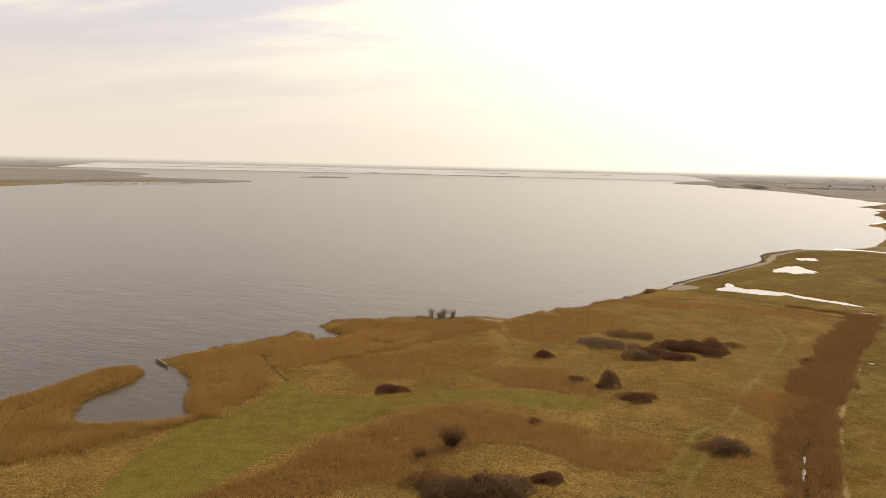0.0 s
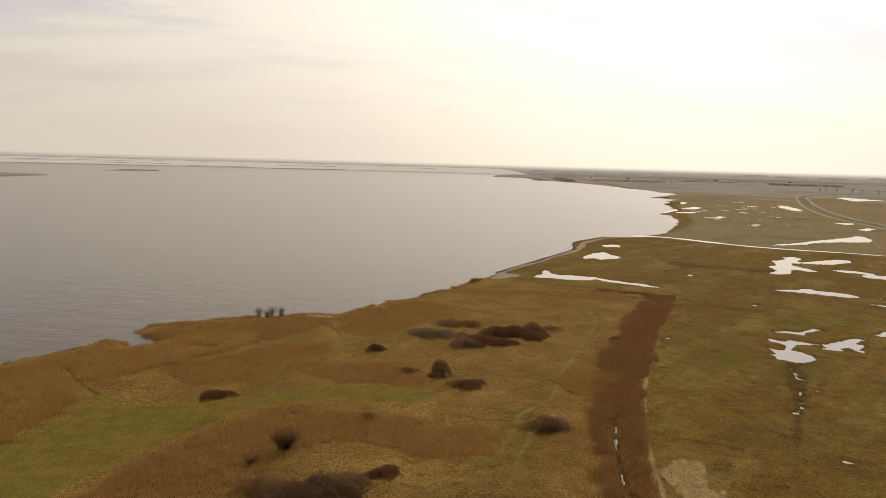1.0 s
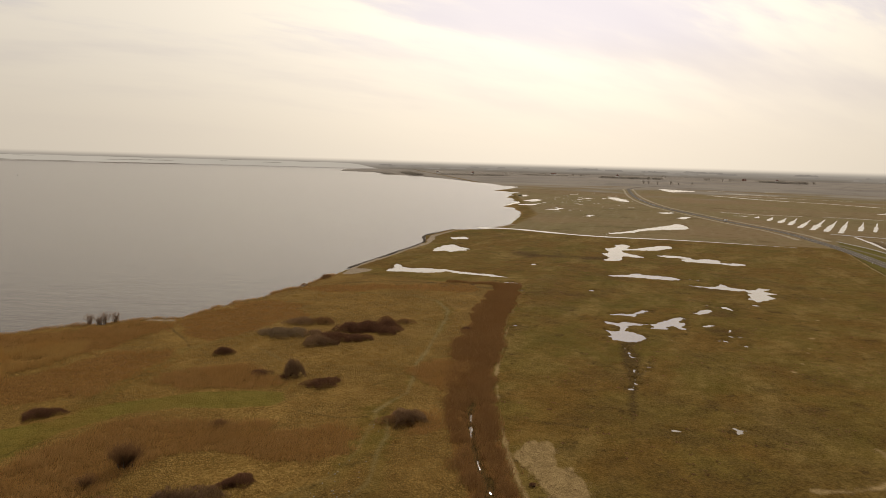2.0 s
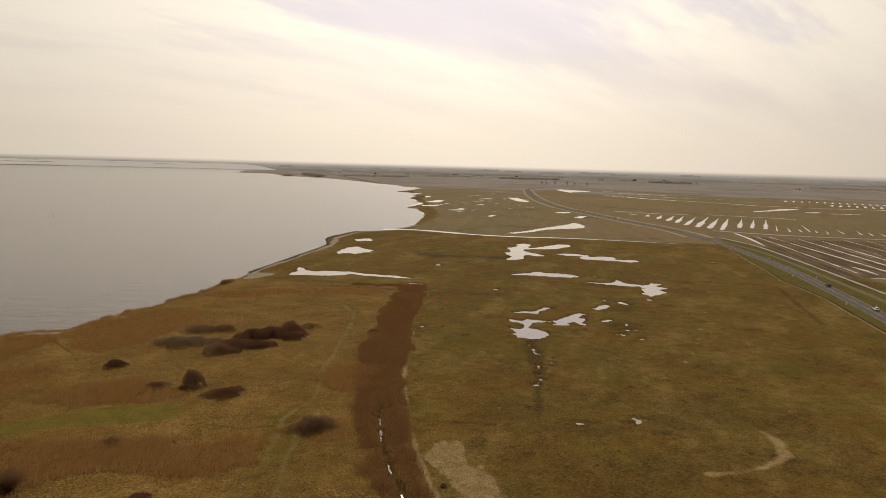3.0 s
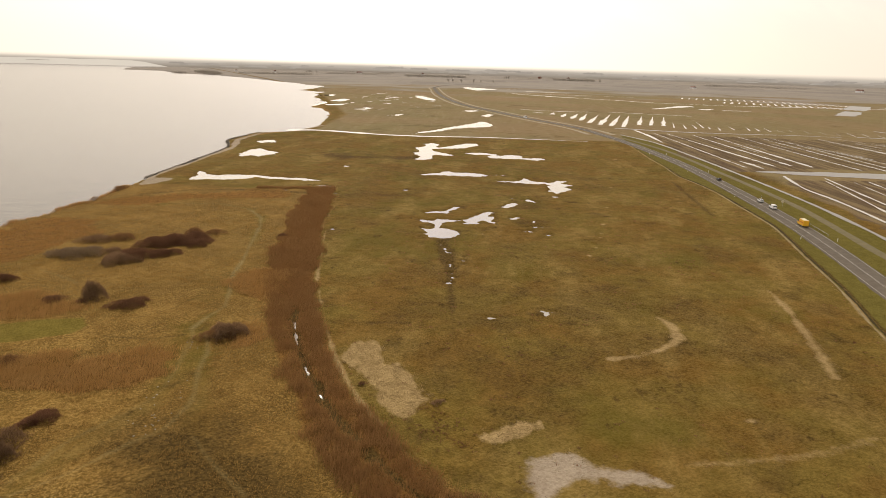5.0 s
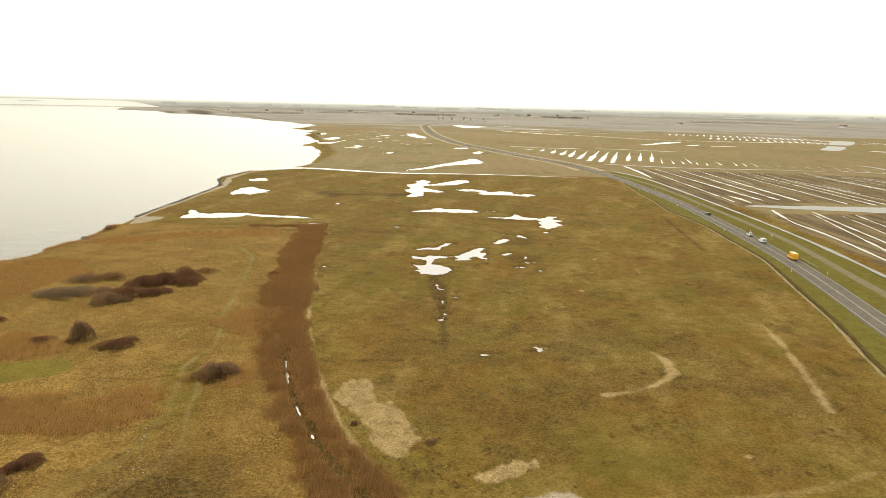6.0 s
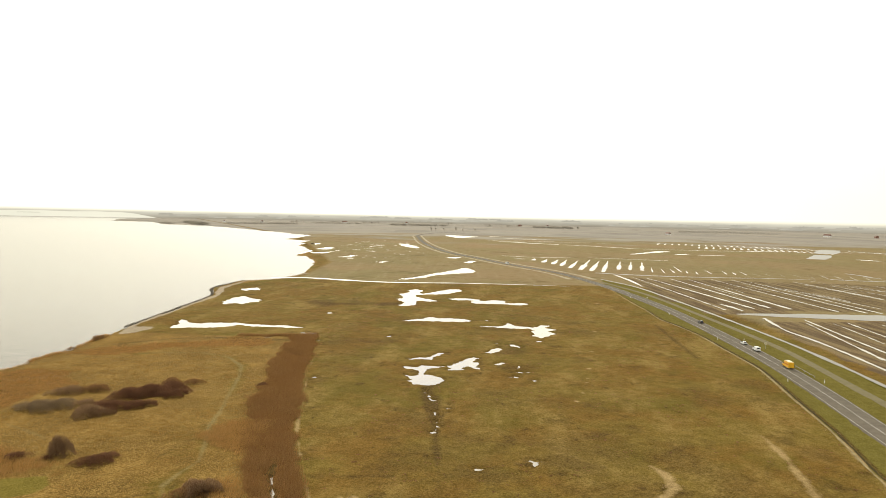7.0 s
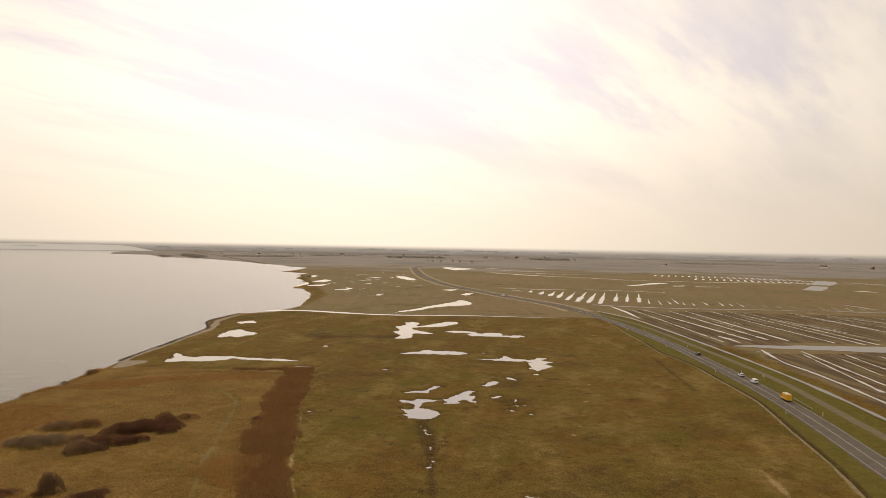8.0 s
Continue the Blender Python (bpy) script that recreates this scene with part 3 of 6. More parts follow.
SPOTS = [(348.9, 235.1, 1.6), (341, 230, 1.2), (259.6, 176.6, 1.0), (252, 172, 0.8), (219.2, 150.9, 0.9), (213, 146.5, 0.7), (193.1, 134.3, 0.9), (180.7, 126.6, 0.8), (176, 123.5, 0.6), (164.6, 117, 0.8), (155.5, 112.6, 0.7)]
# trodden paths: line, half width
TRAILS = [([(88.9, 247.2), (97.7, 243.3), (106.1, 234.9), (110.0, 222.5), (106.9, 208.5), (100.1, 196.5), (87.3, 178.0), (78.5, 165.0), (70.1, 153.7), (64.7, 143.9), (59.3, 135.2), (54.5, 131.9), (48.9, 127.2)], 0.34),
          ([(48.9, 127.2), (47.4, 123.4), (43.0, 116.7), (39.1, 110.8), (34.6, 105.1), (31.6, 102.7), (26.9, 100.8), (24.2, 99.8), (20.1, 98.1), (16.9, 96.2), (14.4, 93.9), (9.5, 90.9)], 0.1),
          ([(49.5, 123), (48.9, 120.5), (46.1, 114.3), (42.0, 108.5), (38.1, 101.1), (36.1, 97.9), (30.3, 92.9), (25.4, 92.0), (21.6, 91.0), (17.9, 89.8), (14.6, 89.4), (9.2, 89.1)], 0.16),
          ([(32.4, 88.3), (31.8, 83.3), (31.5, 77.6), (31.7, 72.1)], 0.05), ([(36.8, 185.6), (38.4, 179.5), (40.6, 169.3)], 0.2), ([(-34.2, 154.6), (-28.8, 146.9), (-25.9, 144.5)], 0.02)]
# narrow sunken paths and wheel ruts
RUTS = [([(34.8, 143.8), (38.9, 140.5), (44.4, 139.2), (50.6, 140.3), (58.5, 145.3), (68.1, 150.4)], 0.12), ([(33.3, 136.9), (35.6, 132.3), (40.7, 126.7), (46.5, 124.8)], 0.22), ([(42.0, 163.3), (44.3, 154.0)], 0.15),
        ([(17.3, 221.4), (19.1, 209.7), (21.2, 195.9), (21.1, 189.6)], 0.4), ([(-51.6, 187.5), (-45.3, 175.3), (-39.5, 163.1), (-34.2, 154.6)], 0.5), ([(34, 104.2), (29, 100.2), (22, 97.4), (15, 92.6), (9, 89.8)], 0.05),
        ([(30.6, 92.0), (25.4, 91.1), (21.6, 90.1), (17.9, 88.9), (12, 88)], 0.1), ([(9.3, 107), (13.6, 104.4), (17, 101), (19.5, 97)], 0.05), ([(-20, 128), (-9, 136), (3, 142), (12, 142)], 0.05)]
GREEN_LANE = [(-49.8, 90), (-50.5, 108.9), (-49.3, 121.0), (-49.0, 126.0), (-46.6, 130.7), (-42.1, 134.1), (-36.6, 143.8), (-34.8, 151.6), (-38.1, 160.0), (-34.9, 158.9), (-26.0, 145.2), (-16.1, 144.0), (-8.9, 145.6),
              (-1.7, 150.8), (9.8, 151.5), (20.0, 151.5), (28.5, 148.9), (35.2, 145.6), (34.6, 140.3), (31.1, 137.7), (22.1, 139.5), (13.0, 143.4), (3.3, 144.2), (-6.1, 138.7), (-14.6, 130.8), (-21.8, 121.8),
              (-27.7, 112.3), (-32.8, 104.0), (-37, 92)]
GREEN = [([(-4.2, 149.8), (3.6, 163.1), (11.0, 173.5), (19.7, 188.3), (29.9, 193.5), (41.8, 196.5)], [2, 2.2, 2.2, 2, 1.8, 1.4]),
         ([(70, 153.7), (59, 135), (54.5, 131.9), (48.9, 127.2), (44, 118), (38, 109), (31, 101), (22, 97), (11, 90)], [1.2, 1.6, 2.5, 3, 3, 2.8, 2.5, 2.5, 2]),
         ([(48, 121), (42.5, 109), (37, 98), (34, 91), (33, 86)], [1, 1.6, 2.4, 3, 2.5]),
         ([(88.9, 247.2), (97.7, 243.3), (106.1, 234.9), (110.0, 222.5), (106.9, 208.5), (100.1, 196.5), (87.3, 178.0)], 2.0)]
# short brown turf, trodden and grazed
TURF = [[(27, 101), (36, 98), (41, 88), (39, 75), (38, 45), (0, 45), (2, 86), (18, 92)], [(60, 58), (92, 20), (150, 40), (146, 76), (124, 108), (86, 106), (74, 86)]]
BELTS = [([(30, 104), (44, 118), (57, 135), (74, 160), (90, 190), (102, 216), (98, 244)], [6, 9, 11, 11, 10, 9, 7], 0.42), ([(-12, 152), (4, 168), (20, 190), (40, 204)], 7, 0.34), ([(40, 150), (60, 168), (80, 178)], 8, 0.36)]
# damp darker places in the meadow: x, y, radius
DAMP = [(98, 91, 8), (114, 84, 7), (104, 77, 6), (91, 80, 5), (133, 92, 6), (125, 86, 5), (88, 100, 3.5), (124, 50, 3), (145, 165, 6), (176, 150, 9), (196, 172, 9), (82, 62, 4), (230, 210, 8)]
HEATH = [([(218, 325), (250, 300)], 9), ([(74.3, 110.2), (75.9, 109.0), (78.8, 107.2), (83.1, 103.6)], [0.5, 0.4, 0.5, 0.6]), ([(140, 152), (133.3, 149.5), (125.9, 139.2), (117.1, 128.4), (106.0, 116.1), (96.9, 105.8), (85.9, 93.8)], [2.6, 2.2, 2.4, 2.0, 1.2, 0.9, 0.5]), ([(89.8, 269.0), (107.6, 268.8), (122.1, 261.4), (133.6, 250.1), (141.1, 241.3), (146, 233)], 1.2),
         ([(128, 142), (118, 130)], [2.5, 2.2]), ([(300, 170), (240, 120)], 1.0)]
PLOUGH = [[(455, 268), (520, 330), (600, 236), (690, 130), (600, 20), (430, 130), (372, 180)], [(362, 172), (405, 222), (450, 262), (474, 246), (428, 190), (440, 178), (400, 140), (384, 152)], [(300, 100), (352, 142), (420, 96), (520, 0), (380, -60), (262, 62)]]


def build_ground():
    step = lambda a, b, n: list(np.linspace(a, b, n, endpoint=False))
    ang = np.radians(step(-180, -42, 60) + step(-42, 90, 1080) + step(90, 180, 40))
    rad, r = [0.5, 12, 24, 34, 42], 46.0
    while r < 4880:
        rad.append(r)
        r += float(np.clip(r * r / 47000, 0.55, 0.011 * r if r > 60 else 2))
    rad = np.array(rad + [4990.0])
    A, R = np.meshgrid(ang, rad)
    x, y = (R * np.sin(A)).ravel(), (R * np.cos(A)).ravel()
    lake, pool = water_distance(x, y)
    z = ground_height(x, y, lake, pool)
    nr, na = len(rad), len(ang)
    i = np.arange(nr - 1)[:, None] * na + np.arange(na)[None, :]
    j = np.arange(nr - 1)[:, None] * na + (np.arange(na)[None, :] + 1) % na
    quads = np.stack([i, i + na, j + na, j], -1).reshape(-1, 4)
    quads = quads[:, ::-1]
    me = bpy.data.meshes.new("ground")
    me.vertices.add(len(x))
    me.vertices.foreach_set("co", np.stack([x, y, z], 1).astype(np.float32).ravel())
    me.loops.add(quads.size)
    me.loops.foreach_set("vertex_index", quads.astype(np.int32).ravel())
    me.polygons.add(len(quads))
    me.polygons.foreach_set("loop_start", (np.arange(len(quads)) * 4).astype(np.int32))
    me.polygons.foreach_set("use_smooth", np.ones(len(quads), bool))
    me.update(calc_edges=True)

    soft = fbm(x, y, 12.0, 4)
    east = east_of_ditch(x, y)
    r = np.hypot(x, y)
    green = on(east + soft * 0.3, 1.0)
    lane = on(near_only(sd_area, x, y, GREEN_LANE, 12) + soft * 1.0, 1.2)
    green = np.maximum(green, 0.9 * lane)
    for pts, half in GREEN:
        green = np.maximum(green, 0.6 * on(near_only(sd_line, x, y, pts, 20, half) - 0.6 + soft * 1.2, 2.0))
    for pts, half, weight in BELTS:
        green = np.maximum(green, weight * on(near_only(sd_line, x, y, pts, 30, half) + soft * 4, 7.0))
    reed = np.zeros(x.shape)
    for pts in REED_BEDS:
        reed = np.maximum(reed, on(near_only(sd_area, x, y, pts, 15) + soft * 2.5, 2.0))
    reed = np.maximum(reed, on(ditch_mask(x, y) + soft * 1.0, 1.0))
    straw, worn, rag = np.zeros(x.shape), np.zeros(x.shape), fbm(x, y, 3.0, 3)
    for pts, half, strength in STRAW:
        straw = np.maximum(straw, strength * on(near_only(sd_line, x, y, pts, 12, half) + soft * 0.3 + rag * 0.4, 0.8))
    fray = fbm(x * 0.6 + y * 0.8, (y * 0.6 - x * 0.8) * 3, 4.0, 4)
    for pts, strength in ((STRAW_FIELD, 0.72), (STRAW_LITTER, 0.8)):
        straw = np.maximum(straw, strength * on(near_only(sd_area, x, y, pts, 12) + soft * 0.5 + rag * 0.4 + fray * 0.8, 0.7))
    for pts, half in TRAILS:
        worn = np.maximum(worn, (1.0 if half > 0.3 else 0.75 if half > 0.12 else 0.5) * on(near_only(sd_line, x, y, pts, 8, half) + soft * 0.25, 0.45))
    for sx0, sy0, sr in SPOTS:
        straw = np.maximum(straw, 0.8 * on(near_only(sd_line, x, y, [(sx0, sy0)], 6, sr) + soft * 0.5, 0.7))
    edge = near_only(sd_line, x, y, [(a + 1.1, b - 0.6) for a, b in DITCH_EAST[1:-1]], 8, 0.25)
    straw = np.maximum(straw, 0.72 * on(edge + soft * 0.7, 0.5))
    fence = near_only(sd_line, x, y, FENCE_DITCH, 12, 0.0)
    straw = np.maximum(straw, 0.75 * on(fence - 0.35 + soft * 0.4, 0.4))
    heath = 0.9 * on(near_only(sd_line, x, y, [(a + 0.9, b - 1.1) for a, b in FENCE_DITCH], 12, 0.45), 0.4)
    for pts, half in RUTS:
        heath = np.maximum(heath, 0.85 * on(near_only(sd_line, x, y, pts, 8, half) + soft * 0.2, 0.35))
    slot = near_only(sd_line, x, y, DITCH_SLOT, 8, 0.9) + rag * 0.7
    heath = np.maximum(heath, 0.95 * on(slot, 0.6))
    for pts, half in HEATH:
        heath = np.maximum(heath, 0.8 * on(near_only(sd_line, x, y, pts, 30, half) + soft * (0.8 if half != 9 else 9.0), 1.2 if half != 9 else 7.0))
    for px, py, pr in DAMP:
        heath = np.maximum(heath, 0.62 * on(near_only(sd_line, x, y, [(px, py)], 30, pr) + soft * 5 + fbm(x, y, 4.0, 3) * 2.5, 5.0))
    patch = fbm(x, y, 18.0, 5) + 0.5 * fbm(x, y, 90.0, 2)
    heath = np.maximum(heath, 0.5 * np.clip((patch - 0.2) * 1.1, 0, 1) * on(east, 2))
    for pts, strength in zip(TURF, (0.85, 0.5)):
        heath = np.maximum(heath, strength * np.clip(0.62 + patch, 0, 1) * on(near_only(sd_area, x, y, pts, 30) + soft * 6, 8.0))
    heath = np.maximum(heath, 0.6 * on(np.abs(pool - 0.5) - 0.9, 0.8) * on(east, 2))
    sand = np.zeros(x.shape)
    beach = [(98, 291), (107, 303), (113, 300), (104, 291)]
    sand = np.maximum(sand, on(near_only(sd_area, x, y, beach, 15) + soft * 2.5, 1.5))
    strand = near_only(sd_line, x, y, [(105, 306), (156, 360), (188, 393), (208, 428), (246, 464), (268, 464), (318, 498)], 20, 2.0)
    sand = np.maximum(sand, on(strand + soft * 1.2, 1.5))
    sand = np.maximum(sand, on(near_only(sd_line, x, y, [(14, 225), (20, 222)], 8, 1.2), 0.8))
    mud = [(61.5, 54.1), (64.1, 55.0), (67.2, 53.7), (69.3, 51.6), (68.8, 49.0), (71.5, 46.0), (73.2, 42.2), (72.3, 40.5), (69.3, 42.2), (66.6, 45.2), (65.2, 47.6), (61.8, 47.6), (58.5, 46.7), (56.8, 48.8)]
    sand = np.maximum(sand, 0.85 * on(near_only(sd_area, x, y, mud, 10) + soft * 1.2 + rag * 0.6, 1.6))
    plough = np.zeros(x.shape)
    for pts in PLOUGH:
        plough = np.maximum(plough, (0.62 if pts is PLOUGH[0] else 1.0) * on(near_only(sd_area, x, y, pts, 40) + soft * 4, 4.0))
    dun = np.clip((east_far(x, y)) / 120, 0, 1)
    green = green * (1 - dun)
    # soil alpha: how strongly the painted haze of the far fields shows, by distance
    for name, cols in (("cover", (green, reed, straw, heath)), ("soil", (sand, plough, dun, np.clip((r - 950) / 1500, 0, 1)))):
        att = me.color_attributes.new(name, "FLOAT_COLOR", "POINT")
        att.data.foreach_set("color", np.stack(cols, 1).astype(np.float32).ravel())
    verge = on(near_only(sd_area, x, y, FENCE_DITCH + [(90, -40)] + CANAL[1:], 40), 1.0)
    att = me.attributes.new("lane", "FLOAT", "POINT")
    att.data.foreach_set("value", lane.astype(np.float32))
    att = me.attributes.new("verge", "FLOAT", "POINT")
    att.data.foreach_set("value", verge.astype(np.float32))
    att = me.attributes.new("trail", "FLOAT", "POINT")
    att.data.foreach_set("value", worn.astype(np.float32))
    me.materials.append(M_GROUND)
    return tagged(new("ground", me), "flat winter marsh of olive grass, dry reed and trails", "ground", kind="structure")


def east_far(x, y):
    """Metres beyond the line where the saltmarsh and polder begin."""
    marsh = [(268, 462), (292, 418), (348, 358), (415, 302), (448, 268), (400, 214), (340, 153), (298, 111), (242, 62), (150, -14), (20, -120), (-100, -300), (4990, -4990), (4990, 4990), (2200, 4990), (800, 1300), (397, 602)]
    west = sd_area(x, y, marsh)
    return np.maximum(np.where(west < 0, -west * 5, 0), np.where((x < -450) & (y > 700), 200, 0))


ground = build_ground()


def flat_sheet(name, pts, z, mat, label, category):
    bm = bmesh.new()
    vs = [bm.verts.new((*p, z)) for p in pts]
    es = [bm.edges.new((a, b)) for a, b in zip(vs, vs[1:] + vs[:1])]
    bmesh.ops.triangle_fill(bm, edges=es, use_beauty=True)
    bmesh.ops.recalc_face_normals(bm, faces=bm.faces)
    for f in bm.faces:
        if f.normal.z < 0:
            f.normal_flip()
    me = bpy.data.meshes.new(name)
    bm.to_mesh(me)
    bm.free()
    me.materials.append(mat)
    return tagged(new(name, me), label, category, kind="structure")


flat_sheet("lake_water", [(-4990, -900), (-900, -220), (-200, 20), (-60, 95), (-35, 130), (-25, 165), (-10, 195), (30, 210), (100, 280), (170, 360), (225, 425), (300, 455), (420, 590), (640, 870), (960, 1340),
           (1200, 2400), (1400, 3500), (2400, 4990), (-4990, 4990)], 0.0, M_LAKE, "wide grey lake with small wind ripples", "water")
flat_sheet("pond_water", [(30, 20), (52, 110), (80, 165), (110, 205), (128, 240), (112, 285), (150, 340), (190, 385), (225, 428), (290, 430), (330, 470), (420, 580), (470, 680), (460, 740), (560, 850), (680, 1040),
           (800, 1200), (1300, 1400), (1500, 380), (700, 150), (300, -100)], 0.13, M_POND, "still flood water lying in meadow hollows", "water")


def mesh_from(name, verts, faces, mat, smooth=False):
    """A mesh from numpy arrays of corners and of triangles or quads."""
    me = bpy.data.meshes.new(name)
    k = faces.shape[1]
    me.vertices.add(len(verts))
    me.vertices.foreach_set("co", np.asarray(verts, np.float32).ravel())
    me.loops.add(faces.size)
    me.loops.foreach_set("vertex_index", np.asarray(faces, np.int32).ravel())
    me.polygons.add(len(faces))
    me.polygons.foreach_set("loop_start", (np.arange(len(faces)) * k).astype(np.int32))
    if smooth:
        me.polygons.foreach_set("use_smooth", np.ones(len(faces), bool))
    me.update(calc_edges=True)
    me.materials.append(mat)
    return me


def ribbon(pts, half, z, sides=0.0, step=4.0, ragged=0.0):
    """Corners and quads of a flat band along a rounded line; half: one half width or one a point; sides: how deep its flanks go down."""
    line = np.array(smooth_line(pts, step))
    hs = np.interp(np.linspace(0, 1, len(line)), np.linspace(0, 1, len(pts)), half if isinstance(half, (list, tuple)) else [half] * len(pts))
    if ragged:
        hs = hs * (1 + ragged * fbm(line[:, 0], line[:, 1], 7.0, 4))
    t = np.gradient(line, axis=0)
    t /= np.linalg.norm(t, axis=1)[:, None] + 1e-9
    nrm = np.stack([-t[:, 1], t[:, 0]], 1)
    cols = [line + nrm * hs[:, None], line - nrm * hs[:, None]]
    zs = [z, z]
    if sides:
        cols = [line + nrm * (hs[:, None] + sides * 2)] + cols + [line - nrm * (hs[:, None] + sides * 2)]
        zs = [z - sides, z, z, z - sides]
    n, k = len(line), len(cols)
    v = np.concatenate([np.concatenate([c, np.full((n, 1), zz)], 1) for c, zz in zip(cols, zs)])
    f = []
    for c in range(k - 1):
        a = np.arange(n - 1) + c * n
        f.append(np.stack([a, a + n, a + n + 1, a + 1], 1))
    return v, np.concatenate(f)


def band(name, pts, half, z, mat, label="", category="", sides=0.0, kind="structure", step=4.0, ragged=0.0):
    v, f = ribbon(pts, half, z, sides, step, ragged)
    ob = new(name, mesh_from(name, v, f, mat))
    return tagged(ob, label, category, kind=kind)


# ---- road, track and canals ----
M_ASPHALT = plain("asphalt", (0.135, 0.113, 0.087), 0.95, 0.25, 0.5, 0.0, 0.08)
M_PAINT = plain("road_paint", (0.42, 0.39, 0.35), 0.8, 0.2, 1.0, 0.0, 0.1)
M_TRACK = plain("gravel_track", (0.165, 0.138, 0.078), 0.95, 0.15, 0.4, 0.0, 0.05)
road = band("road", ROAD, 3.75, 0.66, M_ASPHALT, "grey asphalt country road with white lines", "road", sides=0.22)
band("cycle_track", TRACK, 1.3, 0.66, M_TRACK, "pale grey track beside the road", "track", sides=0.25)
band("canal", CANAL, 0.95, 0.62, M_FLOOD, "straight canal full of still pale water", "canal", ragged=0.35)
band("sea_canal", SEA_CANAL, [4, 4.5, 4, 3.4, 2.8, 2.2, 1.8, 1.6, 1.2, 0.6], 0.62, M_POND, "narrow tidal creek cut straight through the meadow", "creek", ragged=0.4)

M_BANK = plain("ditch_bank", (0.055, 0.040, 0.016), 0.95, 0.4, 0.6, 0.0, 0.05)
M_LITTER = plain("bleached_litter", (0.30, 0.24, 0.125), 0.95, 0.35, 0.5, 0.0, 0.05)


def draped(name, pts, half, lift, mat, label, category, ragged):
    v, f = ribbon(pts, half, 0.0, 0.0, 1.5, ragged)
    v[:, 2] = np.maximum(ground_height(v[:, 0], v[:, 1]), 0.15) + lift
    return tagged(new(name, mesh_from(name, v, f, mat)), label, category, kind="structure")


draped("field_drain", [(a + 0.45, b - 0.6) for a, b in FENCE_DITCH[2:-1]], 0.28, 0.07, M_BANK, "narrow dark drain beside the road meadow", "ditch", 0.5)
draped("drain_bank", [(a - 0.1, b + 0.1) for a, b in FENCE_DITCH[1:-1]], 0.26, 0.08, M_LITTER, "bleached grass bank of a narrow drain", "bank", 0.7)

# bare strips worn along both edges of the far road
M_EDGE = plain("worn_edge", (0.36, 0.30, 0.20), 0.95, 0.3, 0.2, 0.0, 0.05)
for off in (-11.0, 10.0):
    far = [p for p in smooth_line(ROAD, 12.0) if p[1] > 330 and p[1] < 1330]
    side = []
    for a, c in zip(far, far[1:]):
        d = Vector((c[0] - a[0], c[1] - a[1])).normalized()
        side.append((a[0] + d.y * off, a[1] - d.x * off))
    band("road_edge", side[::3], 2.0, 0.63, M_EDGE, "pale worn strip along the road", "verge", ragged=0.5)

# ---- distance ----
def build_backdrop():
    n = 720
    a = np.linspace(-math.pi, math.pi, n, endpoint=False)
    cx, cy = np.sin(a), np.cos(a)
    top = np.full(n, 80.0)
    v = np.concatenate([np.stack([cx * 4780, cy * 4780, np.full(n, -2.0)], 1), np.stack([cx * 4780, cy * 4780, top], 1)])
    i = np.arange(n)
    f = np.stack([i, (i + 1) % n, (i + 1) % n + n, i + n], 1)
    tagged(new("backdrop", mesh_from("backdrop", v, f, M_BACKDROP)), "far shore with woods along the horizon, glowing with painted haze", "backdrop", kind="structure")


build_backdrop()


# upright glowing sheet added in place of the far lake and its sky reflection
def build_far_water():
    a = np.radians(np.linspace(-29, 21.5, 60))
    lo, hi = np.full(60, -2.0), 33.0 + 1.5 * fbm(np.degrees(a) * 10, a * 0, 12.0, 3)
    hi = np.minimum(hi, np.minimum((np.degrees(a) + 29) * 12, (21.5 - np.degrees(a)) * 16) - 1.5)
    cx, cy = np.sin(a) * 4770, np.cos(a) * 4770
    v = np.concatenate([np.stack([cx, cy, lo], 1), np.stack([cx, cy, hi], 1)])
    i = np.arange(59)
    tagged(new("backdrop_water", mesh_from("backdrop_water", v, np.stack([i, i + 1, i + 61, i + 60], 1), M_FARWATER)), "upright glowing sheet painted as pale hazy lake surface", "backdrop", kind="structure")


build_far_water()

# ---- helpers for things ----
def part(name, bm, mat, parent=None, label="", smooth=False):
    """Links a bmesh as one mesh object under a thing or a part."""
    me = bpy.data.meshes.new(name)
    if smooth:
        for f in bm.faces:
            f.smooth = True
    bm.to_mesh(me)
    bm.free()
    me.materials.append(mat)
    ob = new(name, me)
    ob.parent = parent
    return tagged(ob, label)


def empty(name, x, y, z, turn=0.0):
    ob = new(name)
    ob.empty_display_size = 0.3
    ob.matrix_world = pose(x, y, z, 0, 0, turn)
    return ob


def box(bm, x0, x1, y0, y1, z0, z1, bevel=0.0):
    r = bmesh.ops.create_cube(bm, size=1.0, matrix=Matrix.Translation(((x0 + x1) / 2, (y0 + y1) / 2, (z0 + z1) / 2)) @ Matrix.Diagonal((x1 - x0, y1 - y0, z1 - z0, 1)))
    if bevel:
        es = {e for v in r["verts"] for e in v.link_edges}
        bmesh.ops.bevel(bm, geom=list(es), offset=bevel, segments=2, affect="EDGES")
    return bm


def rod(bm, a, b, ra, rb, n=6):
    a, b = Vector(a), Vector(b)
    m = Matrix.Translation((a + b) / 2) @ (b - a).to_track_quat("Z", "Y").to_matrix().to_4x4()
    bmesh.ops.create_cone(bm, cap_ends=True, segments=n, radius1=ra, radius2=rb, depth=(b - a).length, matrix=m)
    return bm


def at_ground(x, y):
    return float(ground_height(np.array([float(x)]), np.array([float(y)]))[0])


